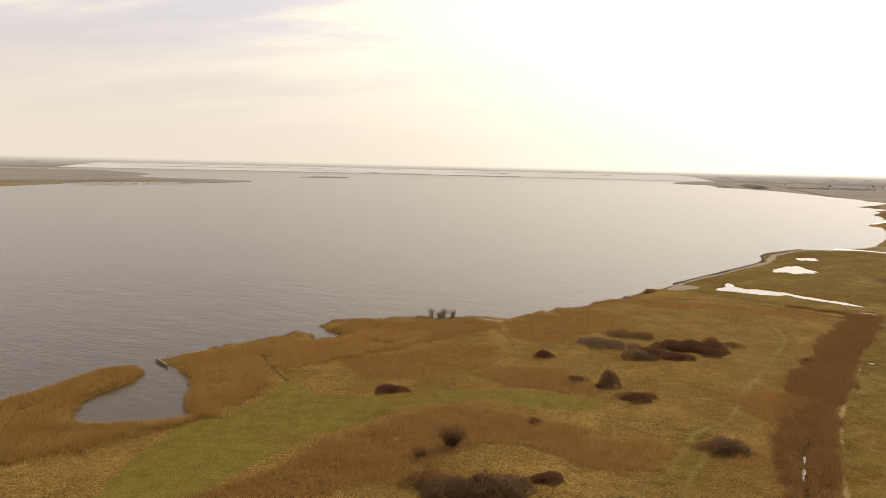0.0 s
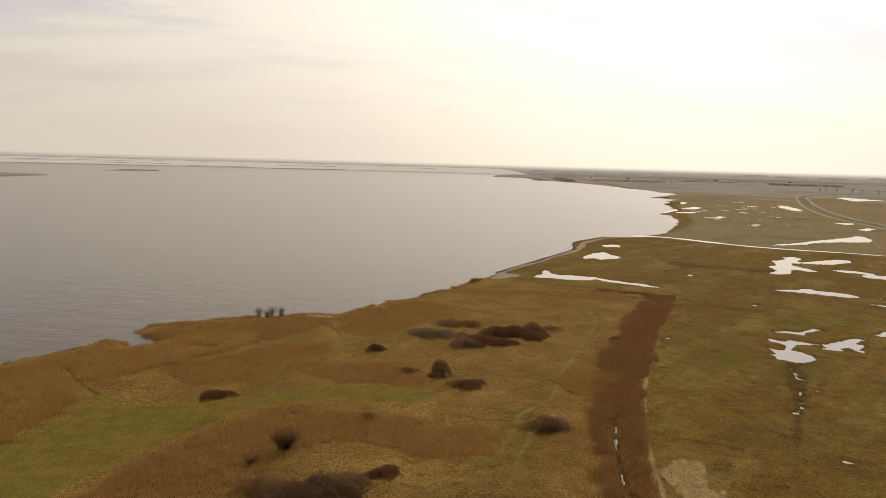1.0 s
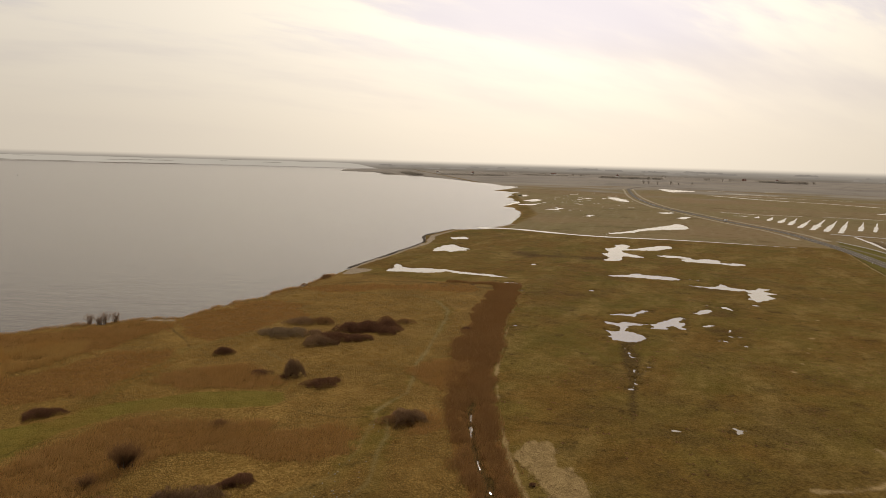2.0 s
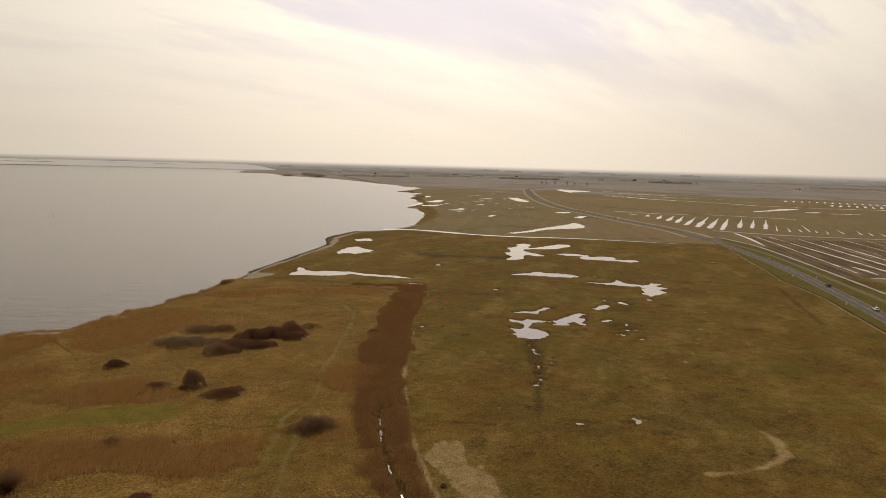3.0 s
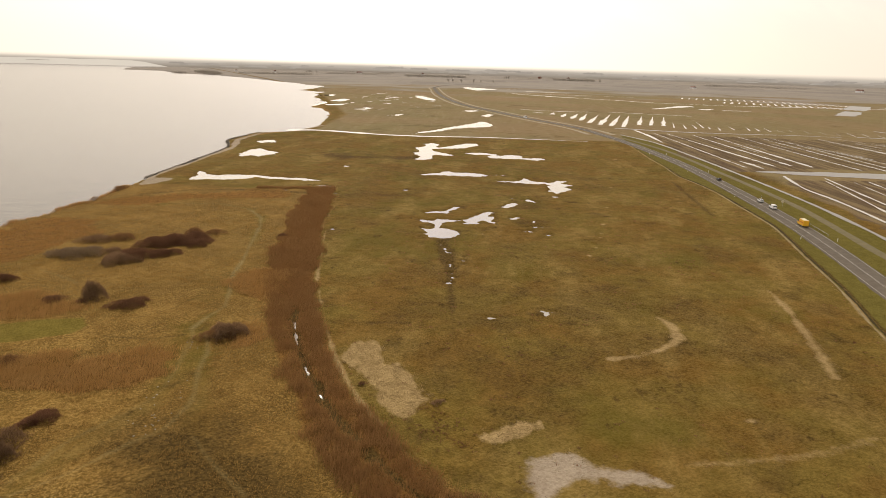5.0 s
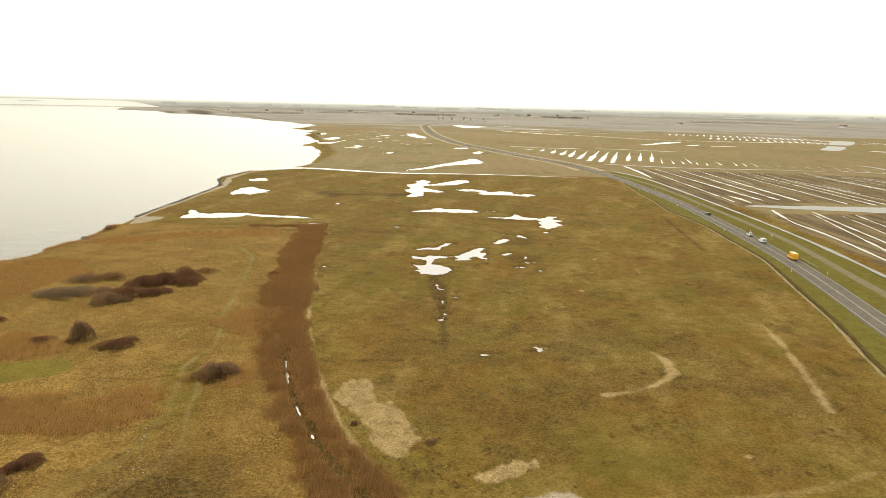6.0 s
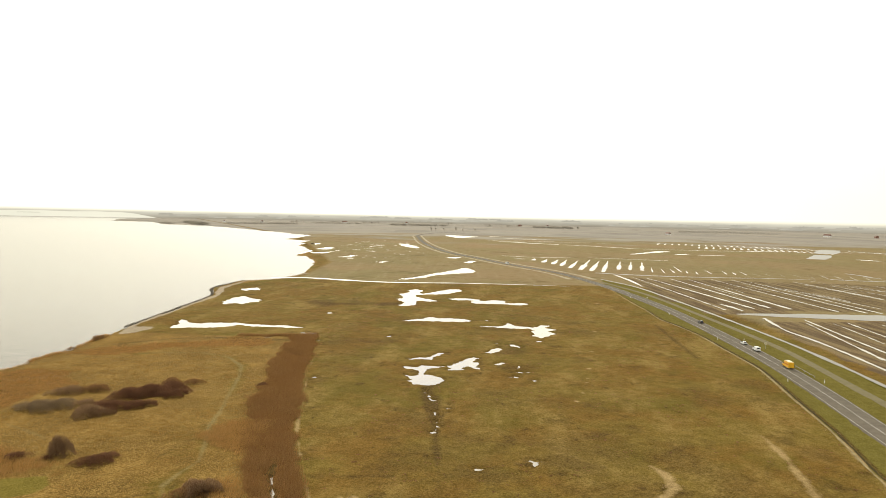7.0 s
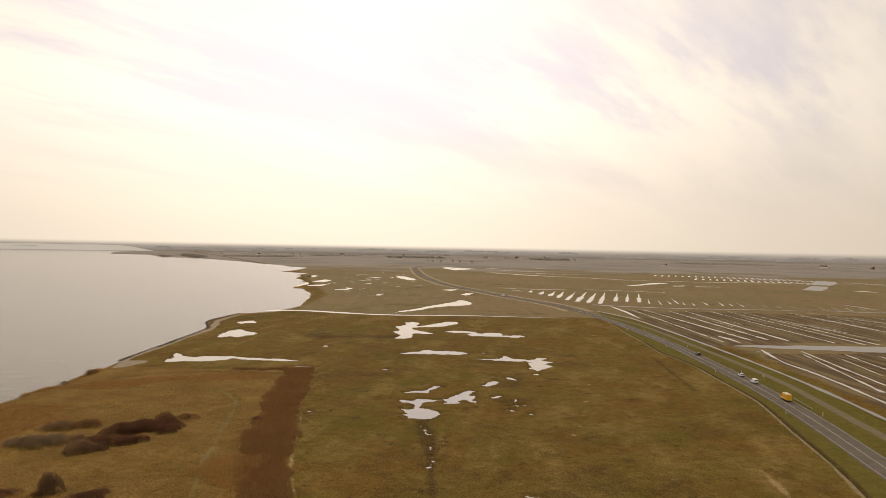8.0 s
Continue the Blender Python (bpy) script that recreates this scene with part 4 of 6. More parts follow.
def blades(rng, x, y, z, count, height, width, lean, wind=(0.0, 0.0), spread=0.35):
    """Corners and triangles of tufts: count blades at each place."""
    n = len(x)
    X, Y, Zb = np.repeat(x, count), np.repeat(y, count), np.repeat(z, count)
    H = np.repeat(height, count) if np.ndim(height) else np.full(n * count, float(height))
    k = n * count
    X = X + rng.normal(0, spread, k)
    Y = Y + rng.normal(0, spread, k)
    H = H * rng.uniform(0.6, 1.1, k)
    a = rng.uniform(0, 2 * np.pi, k)
    lx, ly = np.cos(a) * lean * H * rng.uniform(0.2, 1, k) + wind[0] * H, np.sin(a) * lean * H * rng.uniform(0.2, 1, k) + wind[1] * H
    b = rng.uniform(0, np.pi, k)
    wx, wy = np.cos(b) * width / 2, np.sin(b) * width / 2
    v = np.empty((k, 3, 3))
    v[:, 0] = np.stack([X - wx, Y - wy, Zb - 0.05], 1)
    v[:, 1] = np.stack([X + wx, Y + wy, Zb - 0.05], 1)
    v[:, 2] = np.stack([X + lx, Y + ly, Zb + H], 1)
    return v.reshape(-1, 3), np.arange(k * 3).reshape(-1, 3)


def stuff(name, vf, mat, label, category):
    return tagged(new(name, mesh_from(name, vf[0], vf[1], mat)), label, category, kind="stuff")


# ---- reed and grass ----
def scatter(rng, x0, x1, y0, y1, per_m2):
    n = int((x1 - x0) * (y1 - y0) * per_m2)
    return rng.uniform(x0, x1, n), rng.uniform(y0, y1, n)


def build_reeds(name, beds, fringes, mat, label, seed, tall, dense=1.0):
    rng = np.random.RandomState(seed)
    xs, ys = [], []
    for pts in beds:
        px, py = [p[0] for p in pts], [p[1] for p in pts]
        x, y = scatter(rng, min(px) - 4, max(px) + 4, min(py) - 4, max(py) + 4, 2.6 * dense)
        keep = sd_area(x, y, pts) + fbm(x, y, 12.0, 4) * (2.5 if dense == 1 else 8.0) + fbm(x, y, 3.0, 2) * 1.0 + rng.normal(0, 0.7, len(x)) < 0.6
        xs.append(x[keep])
        ys.append(y[keep])
    # fringe along the water's edge
    for line, half in fringes:
        px, py = [p[0] for p in line], [p[1] for p in line]
        x, y = scatter(rng, min(px) - 4, max(px) + 4, min(py) - 4, max(py) + 4, 3.0)
        keep = np.abs(sd_line(x, y, line, 0.0) + fbm(x, y, 5.0, 3) * 1.2) < half
        xs.append(x[keep])
        ys.append(y[keep])
    x, y = np.concatenate(xs), np.concatenate(ys)
    lake, pool = water_distance(x, y)
    keep = (lake > -0.6) & (pool > 0.2)
    x, y, lake, pool = x[keep], y[keep], lake[keep], pool[keep]
    z = np.maximum(ground_height(x, y, lake, pool), 0.0)
    h = tall + 0.38 * fbm(x, y, 9.0, 3)
    h = np.clip(h, 0.45, 2.0) * np.where(rng.rand(len(x)) < 0.05, 1.25, 1.0)
    return stuff(name, blades(rng, x, y, z, 16, h, 0.062, 0.32, (0.3, -0.14), 0.5), mat, label, "reed")


def build_ditch_reeds():
    rng = np.random.RandomState(4)
    x, y = scatter(rng, 38, 165, 36, 250, 3.2)
    m = ditch_mask(x, y) + fbm(x, y, 8.0, 3) * 1.5 + fbm(x, y, 2.5, 2) * 0.8 + rng.normal(0, 0.4, len(x)) < 0.2
    x, y = x[m], y[m]
    turn = near_only(sd_line, x, y, DITCH_SLOT, 8, 0.85) + fbm(x, y, 3.0, 3) * 0.9
    keep = turn > 0
    x, y, turn = x[keep], y[keep], turn[keep]
    x2, y2 = scatter(rng, 128, 156, 240, 262, 3.0)
    keep = sd_line(x2, y2, [(133.5, 258), (145, 250.5), (153, 242)], 1.6) < 0
    x, y = np.concatenate([x, x2[keep]]), np.concatenate([y, y2[keep]])
    z = np.maximum(ground_height(x, y), 0.1)
    h = np.clip(1.2 + 0.5 * fbm(x, y, 7.0, 3), 0.5, 1.9)
    return stuff("ditch_reed", blades(rng, x, y, z, 16, h, 0.062, 0.4, (0.12, -0.1), 0.5), M_DITCH_REED, "dense dark red-brown reed filling the ditch", "reed")


def build_tussocks():
    rng = np.random.RandomState(5)
    x, y = scatter(rng, -75, 125, 60, 275, 1.25)
    d = np.hypot(x, y)
    keep = (rng.rand(len(x)) < np.clip(150 / d, 0, 1) ** 1.5) & (east_of_ditch(x, y) > 5)
    x, y = x[keep], y[keep]
    for pts, half in GREEN[:3]:
        keep = near_only(sd_line, x, y, pts, 20, half) + fbm(x, y, 6.0, 3) * 1.5 > -0.3
        x, y = x[keep], y[keep]
    keep = near_only(sd_area, x, y, GREEN_LANE, 10) + fbm(x, y, 6.0, 3) * 0.8 > 0.2
    for pts, half in TRAILS + RUTS:
        keep &= near_only(sd_line, x, y, pts, 6, half) > 0.25
    x, y = x[keep], y[keep]
    keep = fbm(x, y, 14.0, 4) > -0.35
    x, y = x[keep], y[keep]
    lake, pool = water_distance(x, y)
    keep = (lake > 1.0) & (pool > 0.3)
    x, y = x[keep], y[keep]
    z = ground_height(x, y, lake[keep], pool[keep])
    return stuff("tussock_grass", blades(rng, x, y, z, 15, 0.24, 0.06, 1.0, (0.1, -0.15), 0.34), M_TUSSOCK, "bleached tussock grass lying in wind-blown clumps", "grass")


def build_meadow_tufts():
    rng = np.random.RandomState(6)
    x, y = scatter(rng, 52, 300, 20, 330, 0.9)
    d = np.hypot(x, y)
    dens = np.clip(fbm(x, y, 16.0, 4) * 0.8 + 0.35, 0.03, 1)
    keep = (rng.rand(len(x)) < dens * np.clip(110 / d, 0, 1) ** 1.6) & (east_of_ditch(x, y) < -0.5)
    x, y = x[keep], y[keep]
    lake, pool = water_distance(x, y)
    keep = (lake > 1.0) & (pool > 0.4)
    for pts, half, strength in STRAW[:3]:
        keep &= near_only(sd_line, x, y, pts, 10, half) > 0.2
    keep &= near_only(sd_area, x, y, STRAW_FIELD, 10) > 0.2
    x, y = x[keep], y[keep]
    z = ground_height(x, y, lake[keep], pool[keep])
    return stuff("meadow_tufts", blades(rng, x, y, z, 8, 0.16, 0.075, 1.2, (0, 0), 0.22), M_MEADOW_TUFT, "short olive and brown grazed grass tufts", "grass")


def build_straw_tufts():
    rng = np.random.RandomState(8)
    xs, ys = [], []
    for pts in (STRAW_FIELD, STRAW_LITTER):
        px, py = [p[0] for p in pts], [p[1] for p in pts]
        x, y = scatter(rng, min(px) - 3, max(px) + 3, min(py) - 3, max(py) + 3, 2.6)
        keep = sd_area(x, y, pts) + fbm(x, y, 5.0, 4) * 0.9 + rng.normal(0, 0.5, len(x)) < 0.1
        xs.append(x[keep])
        ys.append(y[keep])
    lines = [(p, h) for p, h, strength in STRAW[:3]] + [(DITCH_EAST[1:-2], 0.5), (FENCE_DITCH, 0.7)]
    for pts, half in lines:
        px, py = [p[0] for p in pts], [p[1] for p in pts]
        x, y = scatter(rng, min(px) - 5, max(px) + 5, min(py) - 5, max(py) + 5, 1.6)
        keep = sd_line(x, y, pts, half) + fbm(x, y, 5.0, 4) * 0.7 < 0.1
        xs.append(x[keep])
        ys.append(y[keep])
    x, y = np.concatenate(xs), np.concatenate(ys)
    return stuff("straw_litter", blades(rng, x, y, ground_height(x, y), 8, 0.14, 0.13, 2.6, (0.2, 0.1), 0.3), M_STRAW, "pale flattened straw left by high water", "straw")


M_MEADOW_TUFT = material("meadow_grass", blade_build((0.055, 0.036, 0.008), (0.15, 0.105, 0.022), (0.095, 0.058, 0.014)))
M_STRAW = material("straw", blade_build((0.20, 0.132, 0.057), (0.40, 0.280, 0.135), (0.30, 0.205, 0.095)))
build_reeds("shore_reed", SHORE_REED, ((SHORE_INLET[:17], 2.0),), M_REED, "tall dry golden reed along the lake shore", 3, 1.35)
build_reeds("spit_reed", SPIT_REED, ((SHORE_NEAR[:17], 1.0),), M_REED_INLAND, "brown reed fringe on the low shore", 33, 0.85)
build_reeds("inland_reed", INLAND_REED, (), M_REED_INLAND, "low dry russet reed in marsh hollows", 13, 0.95)
build_reeds("thin_reed", THIN_REED, (), M_REED_INLAND, "thin low reed scattered through dry grass", 23, 0.55, 0.45)
build_ditch_reeds()
build_tussocks()
build_meadow_tufts()
build_straw_tufts()


def build_dark_tufts():
    rng = np.random.RandomState(12)
    x, y = scatter(rng, 55, 300, 25, 320, 0.05)
    d = fbm(x, y, 22.0, 3)
    x, y = np.concatenate([x, 60 + rng.normal(0, 2.2, 70)]), np.concatenate([y, 69 + rng.normal(0, 3.5, 70)])
    d = np.concatenate([d, np.ones(70)])
    keep = (east_of_ditch(x, y) < -1.5) & (d > 0.0) & (sd_line(x, y, ROAD, 12) > 0)
    x, y = x[keep], y[keep]
    lake, pool = water_distance(x, y)
    keep = (lake > 2.0) & (pool > 0.6)
    x, y = x[keep], y[keep]
    z = ground_height(x, y, lake[keep], pool[keep])
    h = rng.uniform(0.12, 0.32, len(x))
    return stuff("rush_tufts", blades(rng, x, y, z, 12, h, 0.12, 1.0, (0, 0), 0.22), M_TWIG, "scattered dark rush tufts in the grazed meadow", "grass")


build_dark_tufts()


# ---- bushes ----
def bush(x, y, rx, ry, h, turn, twigs, mat, label, upright=0.5, name="bush", group="bushes on the marsh"):
    """A leafless shrub: stems from its foot, and a crown of many thin twigs with an uneven outline."""
    rng = np.random.RandomState(int(abs(x * 13 + y * 7)) % 9999)
    thing = empty(name, x, y, at_ground(x, y) - 0.05, turn)
    for k in range(int(5 + rx)):
        bm = bmesh.new()
        a, q = rng.uniform(0, 2 * np.pi), rng.uniform(0.25, 0.8)
        foot = Vector((math.cos(a) * rx * q * 0.5, math.sin(a) * ry * q * 0.5, 0))
        top = Vector((math.cos(a) * rx * q, math.sin(a) * ry * q, h * rng.uniform(0.55, 0.9) * (1 - 0.4 * q)))
        knee = foot.lerp(top, 0.5) + Vector((rng.normal(0, 0.15), rng.normal(0, 0.15), 0.1))
        rod(bm, foot, knee, 0.05 + 0.01 * h, 0.035, 5)
        rod(bm, knee, top, 0.035, 0.012, 5)
        part("stem", bm, M_BARK, thing)
    n = int(twigs * 1.9)
    a, u = rng.uniform(0, 2 * np.pi, n), np.minimum(rng.uniform(0, 1, n) ** 0.55 * (1 + np.abs(rng.normal(0, 0.09, n))), 1.2)
    lump = 1 + 0.28 * np.sin(a * 3 + x) + 0.16 * np.sin(a * 7 + y)
    px, py = np.cos(a) * u * rx * lump, np.sin(a) * u * ry * lump
    dome = h * np.sqrt(np.clip(1 - u * u * 0.92, 0, 1)) * (1 + 0.22 * fbm(px + x, py + y, 1.6, 3))
    pz = dome * rng.uniform(0.1, 1.0, n) ** 0.6
    size = min(0.27 + 0.11 * h, 0.52) * rng.uniform(0.4, 1.2, n)
    dirs = np.stack([px / rx * (1 - upright) + rng.normal(0, 0.35, n), py / ry * (1 - upright) + rng.normal(0, 0.35, n), upright + rng.uniform(0.1, 0.8, n)], 1)
    dirs /= np.linalg.norm(dirs, axis=1)[:, None]
    side = np.cross(dirs, rng.normal(0, 1, (n, 3)))
    side /= np.linalg.norm(side, axis=1)[:, None]
    if upright >= 0.9:
        pz, size = h * rng.uniform(0, 0.55, n), h * rng.uniform(0.25, 0.5, n)
        px, py = px * (0.15 + 1.4 * pz / h), py * (0.15 + 1.4 * pz / h)
    base = np.stack([px, py, pz], 1)
    wdt = 0.024 + 0.006 * h if upright < 0.9 else 0.022
    v = np.stack([base - side * wdt, base + side * wdt, base + dirs * size[:, None]], 1).reshape(-1, 3)
    v[:, 2] = np.maximum(v[:, 2], 0.0)
    tw = new("crown", mesh_from("crown", v, np.arange(3 * n).reshape(-1, 3), mat))
    tw.parent = thing
    return tagged(thing, label, "bush", group)


M_TWIG_BIG = material("thicket_twigs", blade_build((0.125, 0.074, 0.040), (0.30, 0.180, 0.098), (0.19, 0.110, 0.058), 0.8))
RED, GREY = "low dark red-brown leafless bush in dry grass", "grey leafless bush with fine pale twigs"
bush(-10.4, 149.4, 3.4, 2.2, 1.3, 14, 3000, M_TWIG, RED)
bush(28.4, 180.8, 2.3, 1.9, 1.5, 0, 2000, M_TWIG, RED)
bush(39.8, 156, 2.1, 2.0, 3.4, 0, 2600, M_TWIG_DUSK, "round upright leafless bush in open grass", 0.75)
bush(44.2, 147.4, 3.9, 2.5, 1.2, 6, 3400, M_TWIG, RED)
bush(32.8, 159, 2.2, 1.5, 1.1, 0, 900, M_TWIG, "small brown leafless bush among reed")
bush(37.3, 155, 1.1, 0.8, 1.0, 0, 400, M_TWIG, "small brown leafless bush among reed")
bush(6.4, 98.3, 7.2, 4.8, 3.6, 8, 12000, M_TWIG_BIG, "large dense dark brown thicket bush")
bush(-1.4, 104.2, 3.0, 2.6, 1.9, 0, 1900, M_TWIG_BROWN, "brown leafless bush at a thicket's edge")
bush(17.8, 106.4, 2.9, 1.6, 1.1, 14, 2600, M_TWIG, RED)
bush(52.6, 119.6, 3.0, 2.8, 2.2, 0, 3600, M_TWIG_DUSK, "dark grey-brown leafless bush beside a trail")
bush(49.6, 120.5, 2.4, 2.2, 1.1, 0, 1100, M_TWIG_BROWN, "small grey-brown leafless bush beside a trail")
bush(99.3, 181.4, 1.5, 1.3, 0.9, 0, 600, M_TWIG, "small brown leafless bush among reed")
bush(2.9, 119.0, 2.8, 2.2, 4.6, 0, 1500, M_TWIG_BROWN, "tall open brown shrub standing in reed", 0.9)
bush(-2.5, 114, 2.0, 1.6, 2.4, 0, 500, M_TWIG_BROWN, "open brown shrub standing in reed", 0.9)
bush(19.3, 131, 1.8, 1.2, 1.5, 0, 500, M_TWIG_BROWN, "low brown shrub at the reed's edge", 0.8)
DARK = "dark red-brown leafless bush in a dense thicket"
bush(45.0, 195.0, 3.6, 4.6, 2.0, 20, 3600, M_TWIG_GREY, GREY)
bush(50.2, 194.0, 3.2, 4.0, 1.7, 0, 2800, M_TWIG_GREY, GREY)
bush(55.4, 206.4, 4.0, 3.4, 1.6, -10, 2600, M_TWIG_DUSK, "dusky leafless bush at the thicket's edge")
bush(61.6, 204.6, 3.6, 3.2, 1.5, 0, 2400, M_TWIG_BROWN, "brown leafless bush at the thicket's edge")
bush(55.0, 191.0, 2.8, 3.2, 1.3, 0, 1700, M_TWIG_DUSK, "dusky leafless bush at the thicket's edge")
bush(53.4, 181.6, 3.8, 4.4, 1.9, 0, 4200, M_TWIG_DUSK, "dark brown leafless bush in a dense thicket")
bush(58.6, 183.6, 4.0, 4.6, 1.8, 0, 4800, M_TWIG, "dark brown leafless bush in a dense thicket")
bush(64.6, 181.6, 3.6, 2.8, 1.4, -10, 4000, M_TWIG, DARK)
bush(66.4, 192.6, 4.0, 4.8, 2.0, -20, 5200, M_TWIG, DARK)
bush(71.6, 191.8, 4.4, 4.6, 2.2, -20, 6400, M_TWIG, DARK)
bush(75.4, 186.6, 4.2, 3.0, 1.5, -10, 4200, M_TWIG, DARK)
bush(78.4, 193.4, 3.0, 4.4, 2.0, -15, 3800, M_TWIG, DARK)
bush(80.0, 198.0, 2.6, 2.6, 2.0, 0, 1400, M_TWIG_BROWN, "brown leafless bush behind the thicket")
bush(85.2, 196.0, 3.2, 2.4, 1.2, 0, 1100, M_TWIG_BROWN, "thin brown leafless bush behind the thicket")
bush(59.6, 87, 0.6, 0.45, 0.5, 0, 160, M_TWIG, "tiny dark dead shrub lying in straw")
bush(64.6, 74.6, 1.2, 0.7, 0.5, 0, 350, M_TWIG_DUSK, "low dark dead brush at the straw's edge")
for sx_, sy_, sh_ in ((-2.3, 225.6, 4.4), (0.2, 225.2, 3.6), (1.8, 226, 5.0), (4.6, 226.3, 4.2)):
    bush(sx_, sy_, 1.7, 1.3, sh_, 0, 150, M_TWIG_DUSK, "tall bare willow shrub at the water's edge", 0.95, "willow_shrub", "willow shrubs on the shore")
for sx_, sy_, sh_ in ((85.5, 281, 2.0), (88.2, 284, 1.5), (73.5, 268.5, 1.3)):
    bush(sx_, sy_, 1.6, 1.1, sh_, 0, 400, M_TWIG_BROWN, "bare brown shrub at the water's edge", 0.8, "shore_shrub", "shrubs on the shore")


# ---- shore: stones and piling ----
def build_stones():
    rng = np.random.RandomState(9)
    line = np.array(smooth_line([(106, 309.5), (156, 363), (186, 397), (204, 433), (228, 455), (246, 470)], 0.7))
    v, f = [], []
    cube = np.array([(-1, -1, -1), (1, -1, -1), (1, 1, -1), (-1, 1, -1), (-1, -1, 1), (1, -1, 1), (1, 1, 1), (-1, 1, 1)], float)
    quads = np.array([(0, 3, 2, 1), (4, 5, 6, 7), (0, 1, 5, 4), (1, 2, 6, 5), (2, 3, 7, 6), (3, 0, 4, 7)])
    for p in line:
        for k in range(4):
            c = cube * rng.uniform(0.10, 0.22, 3) * rng.uniform(0.6, 1.0, (8, 1)) + rng.normal(0, 0.04, (8, 3))
            a = rng.uniform(0, 3.14)
            rot_ = np.array([[math.cos(a), -math.sin(a), 0], [math.sin(a), math.cos(a), 0], [0, 0, 1]])
            off = rng.normal(0, 0.45, 2)
            f.append(quads + len(v) * 8)
            v.append(c @ rot_.T + (p[0] + off[0], p[1] + off[1], 0.16))
    return stuff("bank_stones", (np.concatenate(v), np.concatenate(f)), M_STONE, "dark wet stones piled along the lake bank", "stones")


M_STONE = plain("bank_stone", (0.17, 0.14, 0.105), 0.9, 0.4, 2.0)
M_WOOD = plain("grey_wood", (0.27, 0.22, 0.15), 0.9, 0.35, 4.0)
build_stones()


def piling(pts, label):
    thing = empty("sheet_piling", pts[0][0], pts[0][1], 0.0)
    a, b = Vector((*pts[0], 0)), Vector((*pts[1], 0))
    d = (b - a).normalized()
    n = int((b - a).length / 0.5)
    bm = box(bmesh.new(), -0.22, 0.22, -0.13, 0.13, -0.5, 0.55, 0.02)
    post = bpy.data.meshes.new("pile")
    bm.to_mesh(post)
    bm.free()
    post.materials.append(M_WOOD)
    turn = math.degrees(math.atan2(d.y, d.x))
    for k in range(n):
        ob = new("pile", post)
        ob.parent = thing
        ob.matrix_basis = Matrix.Translation(d * (k + 0.5) * 0.5) @ pose(0, 0, 0.03 * (k % 3), 0, 0, turn)
    top = box(bmesh.new(), 0, (b - a).length, -0.2, 0.2, 0.6, 0.72, 0.02)
    cap = part("cap_beam", top, M_WOOD, thing)
    cap.matrix_basis = pose(0, 0, 0, 0, 0, turn)
    return tagged(thing, label, "piling", "bank pilings")


piling([(-70.8, 170.2), (-65.8, 164.8)], "weathered wooden piling along the reed bank")
piling([(-51.8, 126.6), (-46.8, 130.8)], "weathered wooden piling along the grassy landing")


# ---- flooded fields ----
def furrow(a, b, wa, wb, label="narrow flooded furrow between strips of field"):
    mid = ((a[0] + b[0]) / 2 + random.uniform(-0.6, 0.6), (a[1] + b[1]) / 2 + random.uniform(-0.6, 0.6))
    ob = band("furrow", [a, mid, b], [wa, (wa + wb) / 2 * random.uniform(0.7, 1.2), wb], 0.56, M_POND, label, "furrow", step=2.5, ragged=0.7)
    ob["group"] = "flooded furrows"
    return ob


band("cross_ditch", [(544, 367), (557, 334), (575, 305), (606, 273), (637, 247), (660, 216)], [2.6, 2.6, 2.4, 2.2, 1.6, 0.9], 0.63, M_FLOOD, "straight flooded ditch across the fields", "ditch", ragged=0.25)
band("cross_ditch", [(679, 210), (688, 189), (701, 172), (720, 150)], 2.4, 0.63, M_FLOOD, "straight flooded ditch across the fields", "ditch", ragged=0.3)
band("cross_ditch", [(775, 225), (759, 206), (740, 192), (734, 182)], [1.2, 2.6, 2.2, 1.0], 0.63, M_FLOOD, "bent flooded ditch beyond the fields", "ditch", ragged=0.4)
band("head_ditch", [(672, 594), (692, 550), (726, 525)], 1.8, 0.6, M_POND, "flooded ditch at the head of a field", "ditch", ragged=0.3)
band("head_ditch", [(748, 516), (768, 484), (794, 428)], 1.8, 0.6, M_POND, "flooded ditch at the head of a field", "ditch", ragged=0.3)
flood = band("field_pool", [(372, 162), (377, 158), (383, 151), (390, 142), (401, 132), (410, 121), (424, 106), (450, 80), (480, 52)], [1.0, 5.5, 8.5, 10, 10, 9.5, 8, 8, 6], 0.6, M_FLOOD,
             "long grey pool of flood water across a ploughed field", "pool", ragged=0.25)
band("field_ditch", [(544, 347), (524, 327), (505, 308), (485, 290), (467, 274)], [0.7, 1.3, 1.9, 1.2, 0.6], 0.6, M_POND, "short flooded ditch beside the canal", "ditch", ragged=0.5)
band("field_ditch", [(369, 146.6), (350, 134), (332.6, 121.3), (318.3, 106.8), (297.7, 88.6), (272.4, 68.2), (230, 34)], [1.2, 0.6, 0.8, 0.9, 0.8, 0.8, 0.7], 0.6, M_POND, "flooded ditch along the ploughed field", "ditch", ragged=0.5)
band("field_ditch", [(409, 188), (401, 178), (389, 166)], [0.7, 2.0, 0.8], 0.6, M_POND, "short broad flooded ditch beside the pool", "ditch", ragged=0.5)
# furrows of the ploughed field: far end, near end, half widths
for a, b, wa, wb in (((370.8, 127), (292, 73.1), 0.35, 0.7), ((381, 131), (290, 62), 0.5, 0.8), ((379.3, 116.7), (332.8, 83.3), 0.2, 0.4), ((388, 113), (330, 69), 0.7, 0.8), ((396, 100), (330, 50), 0.3, 0.6), ((408, 94), (340, 40), 0.6, 0.7),
                     ((420, 84), (360, 36), 0.3, 0.6), ((361, 145.5), (363, 138.5), 0.9, 0.5)):
    furrow(a, b, wa, wb)
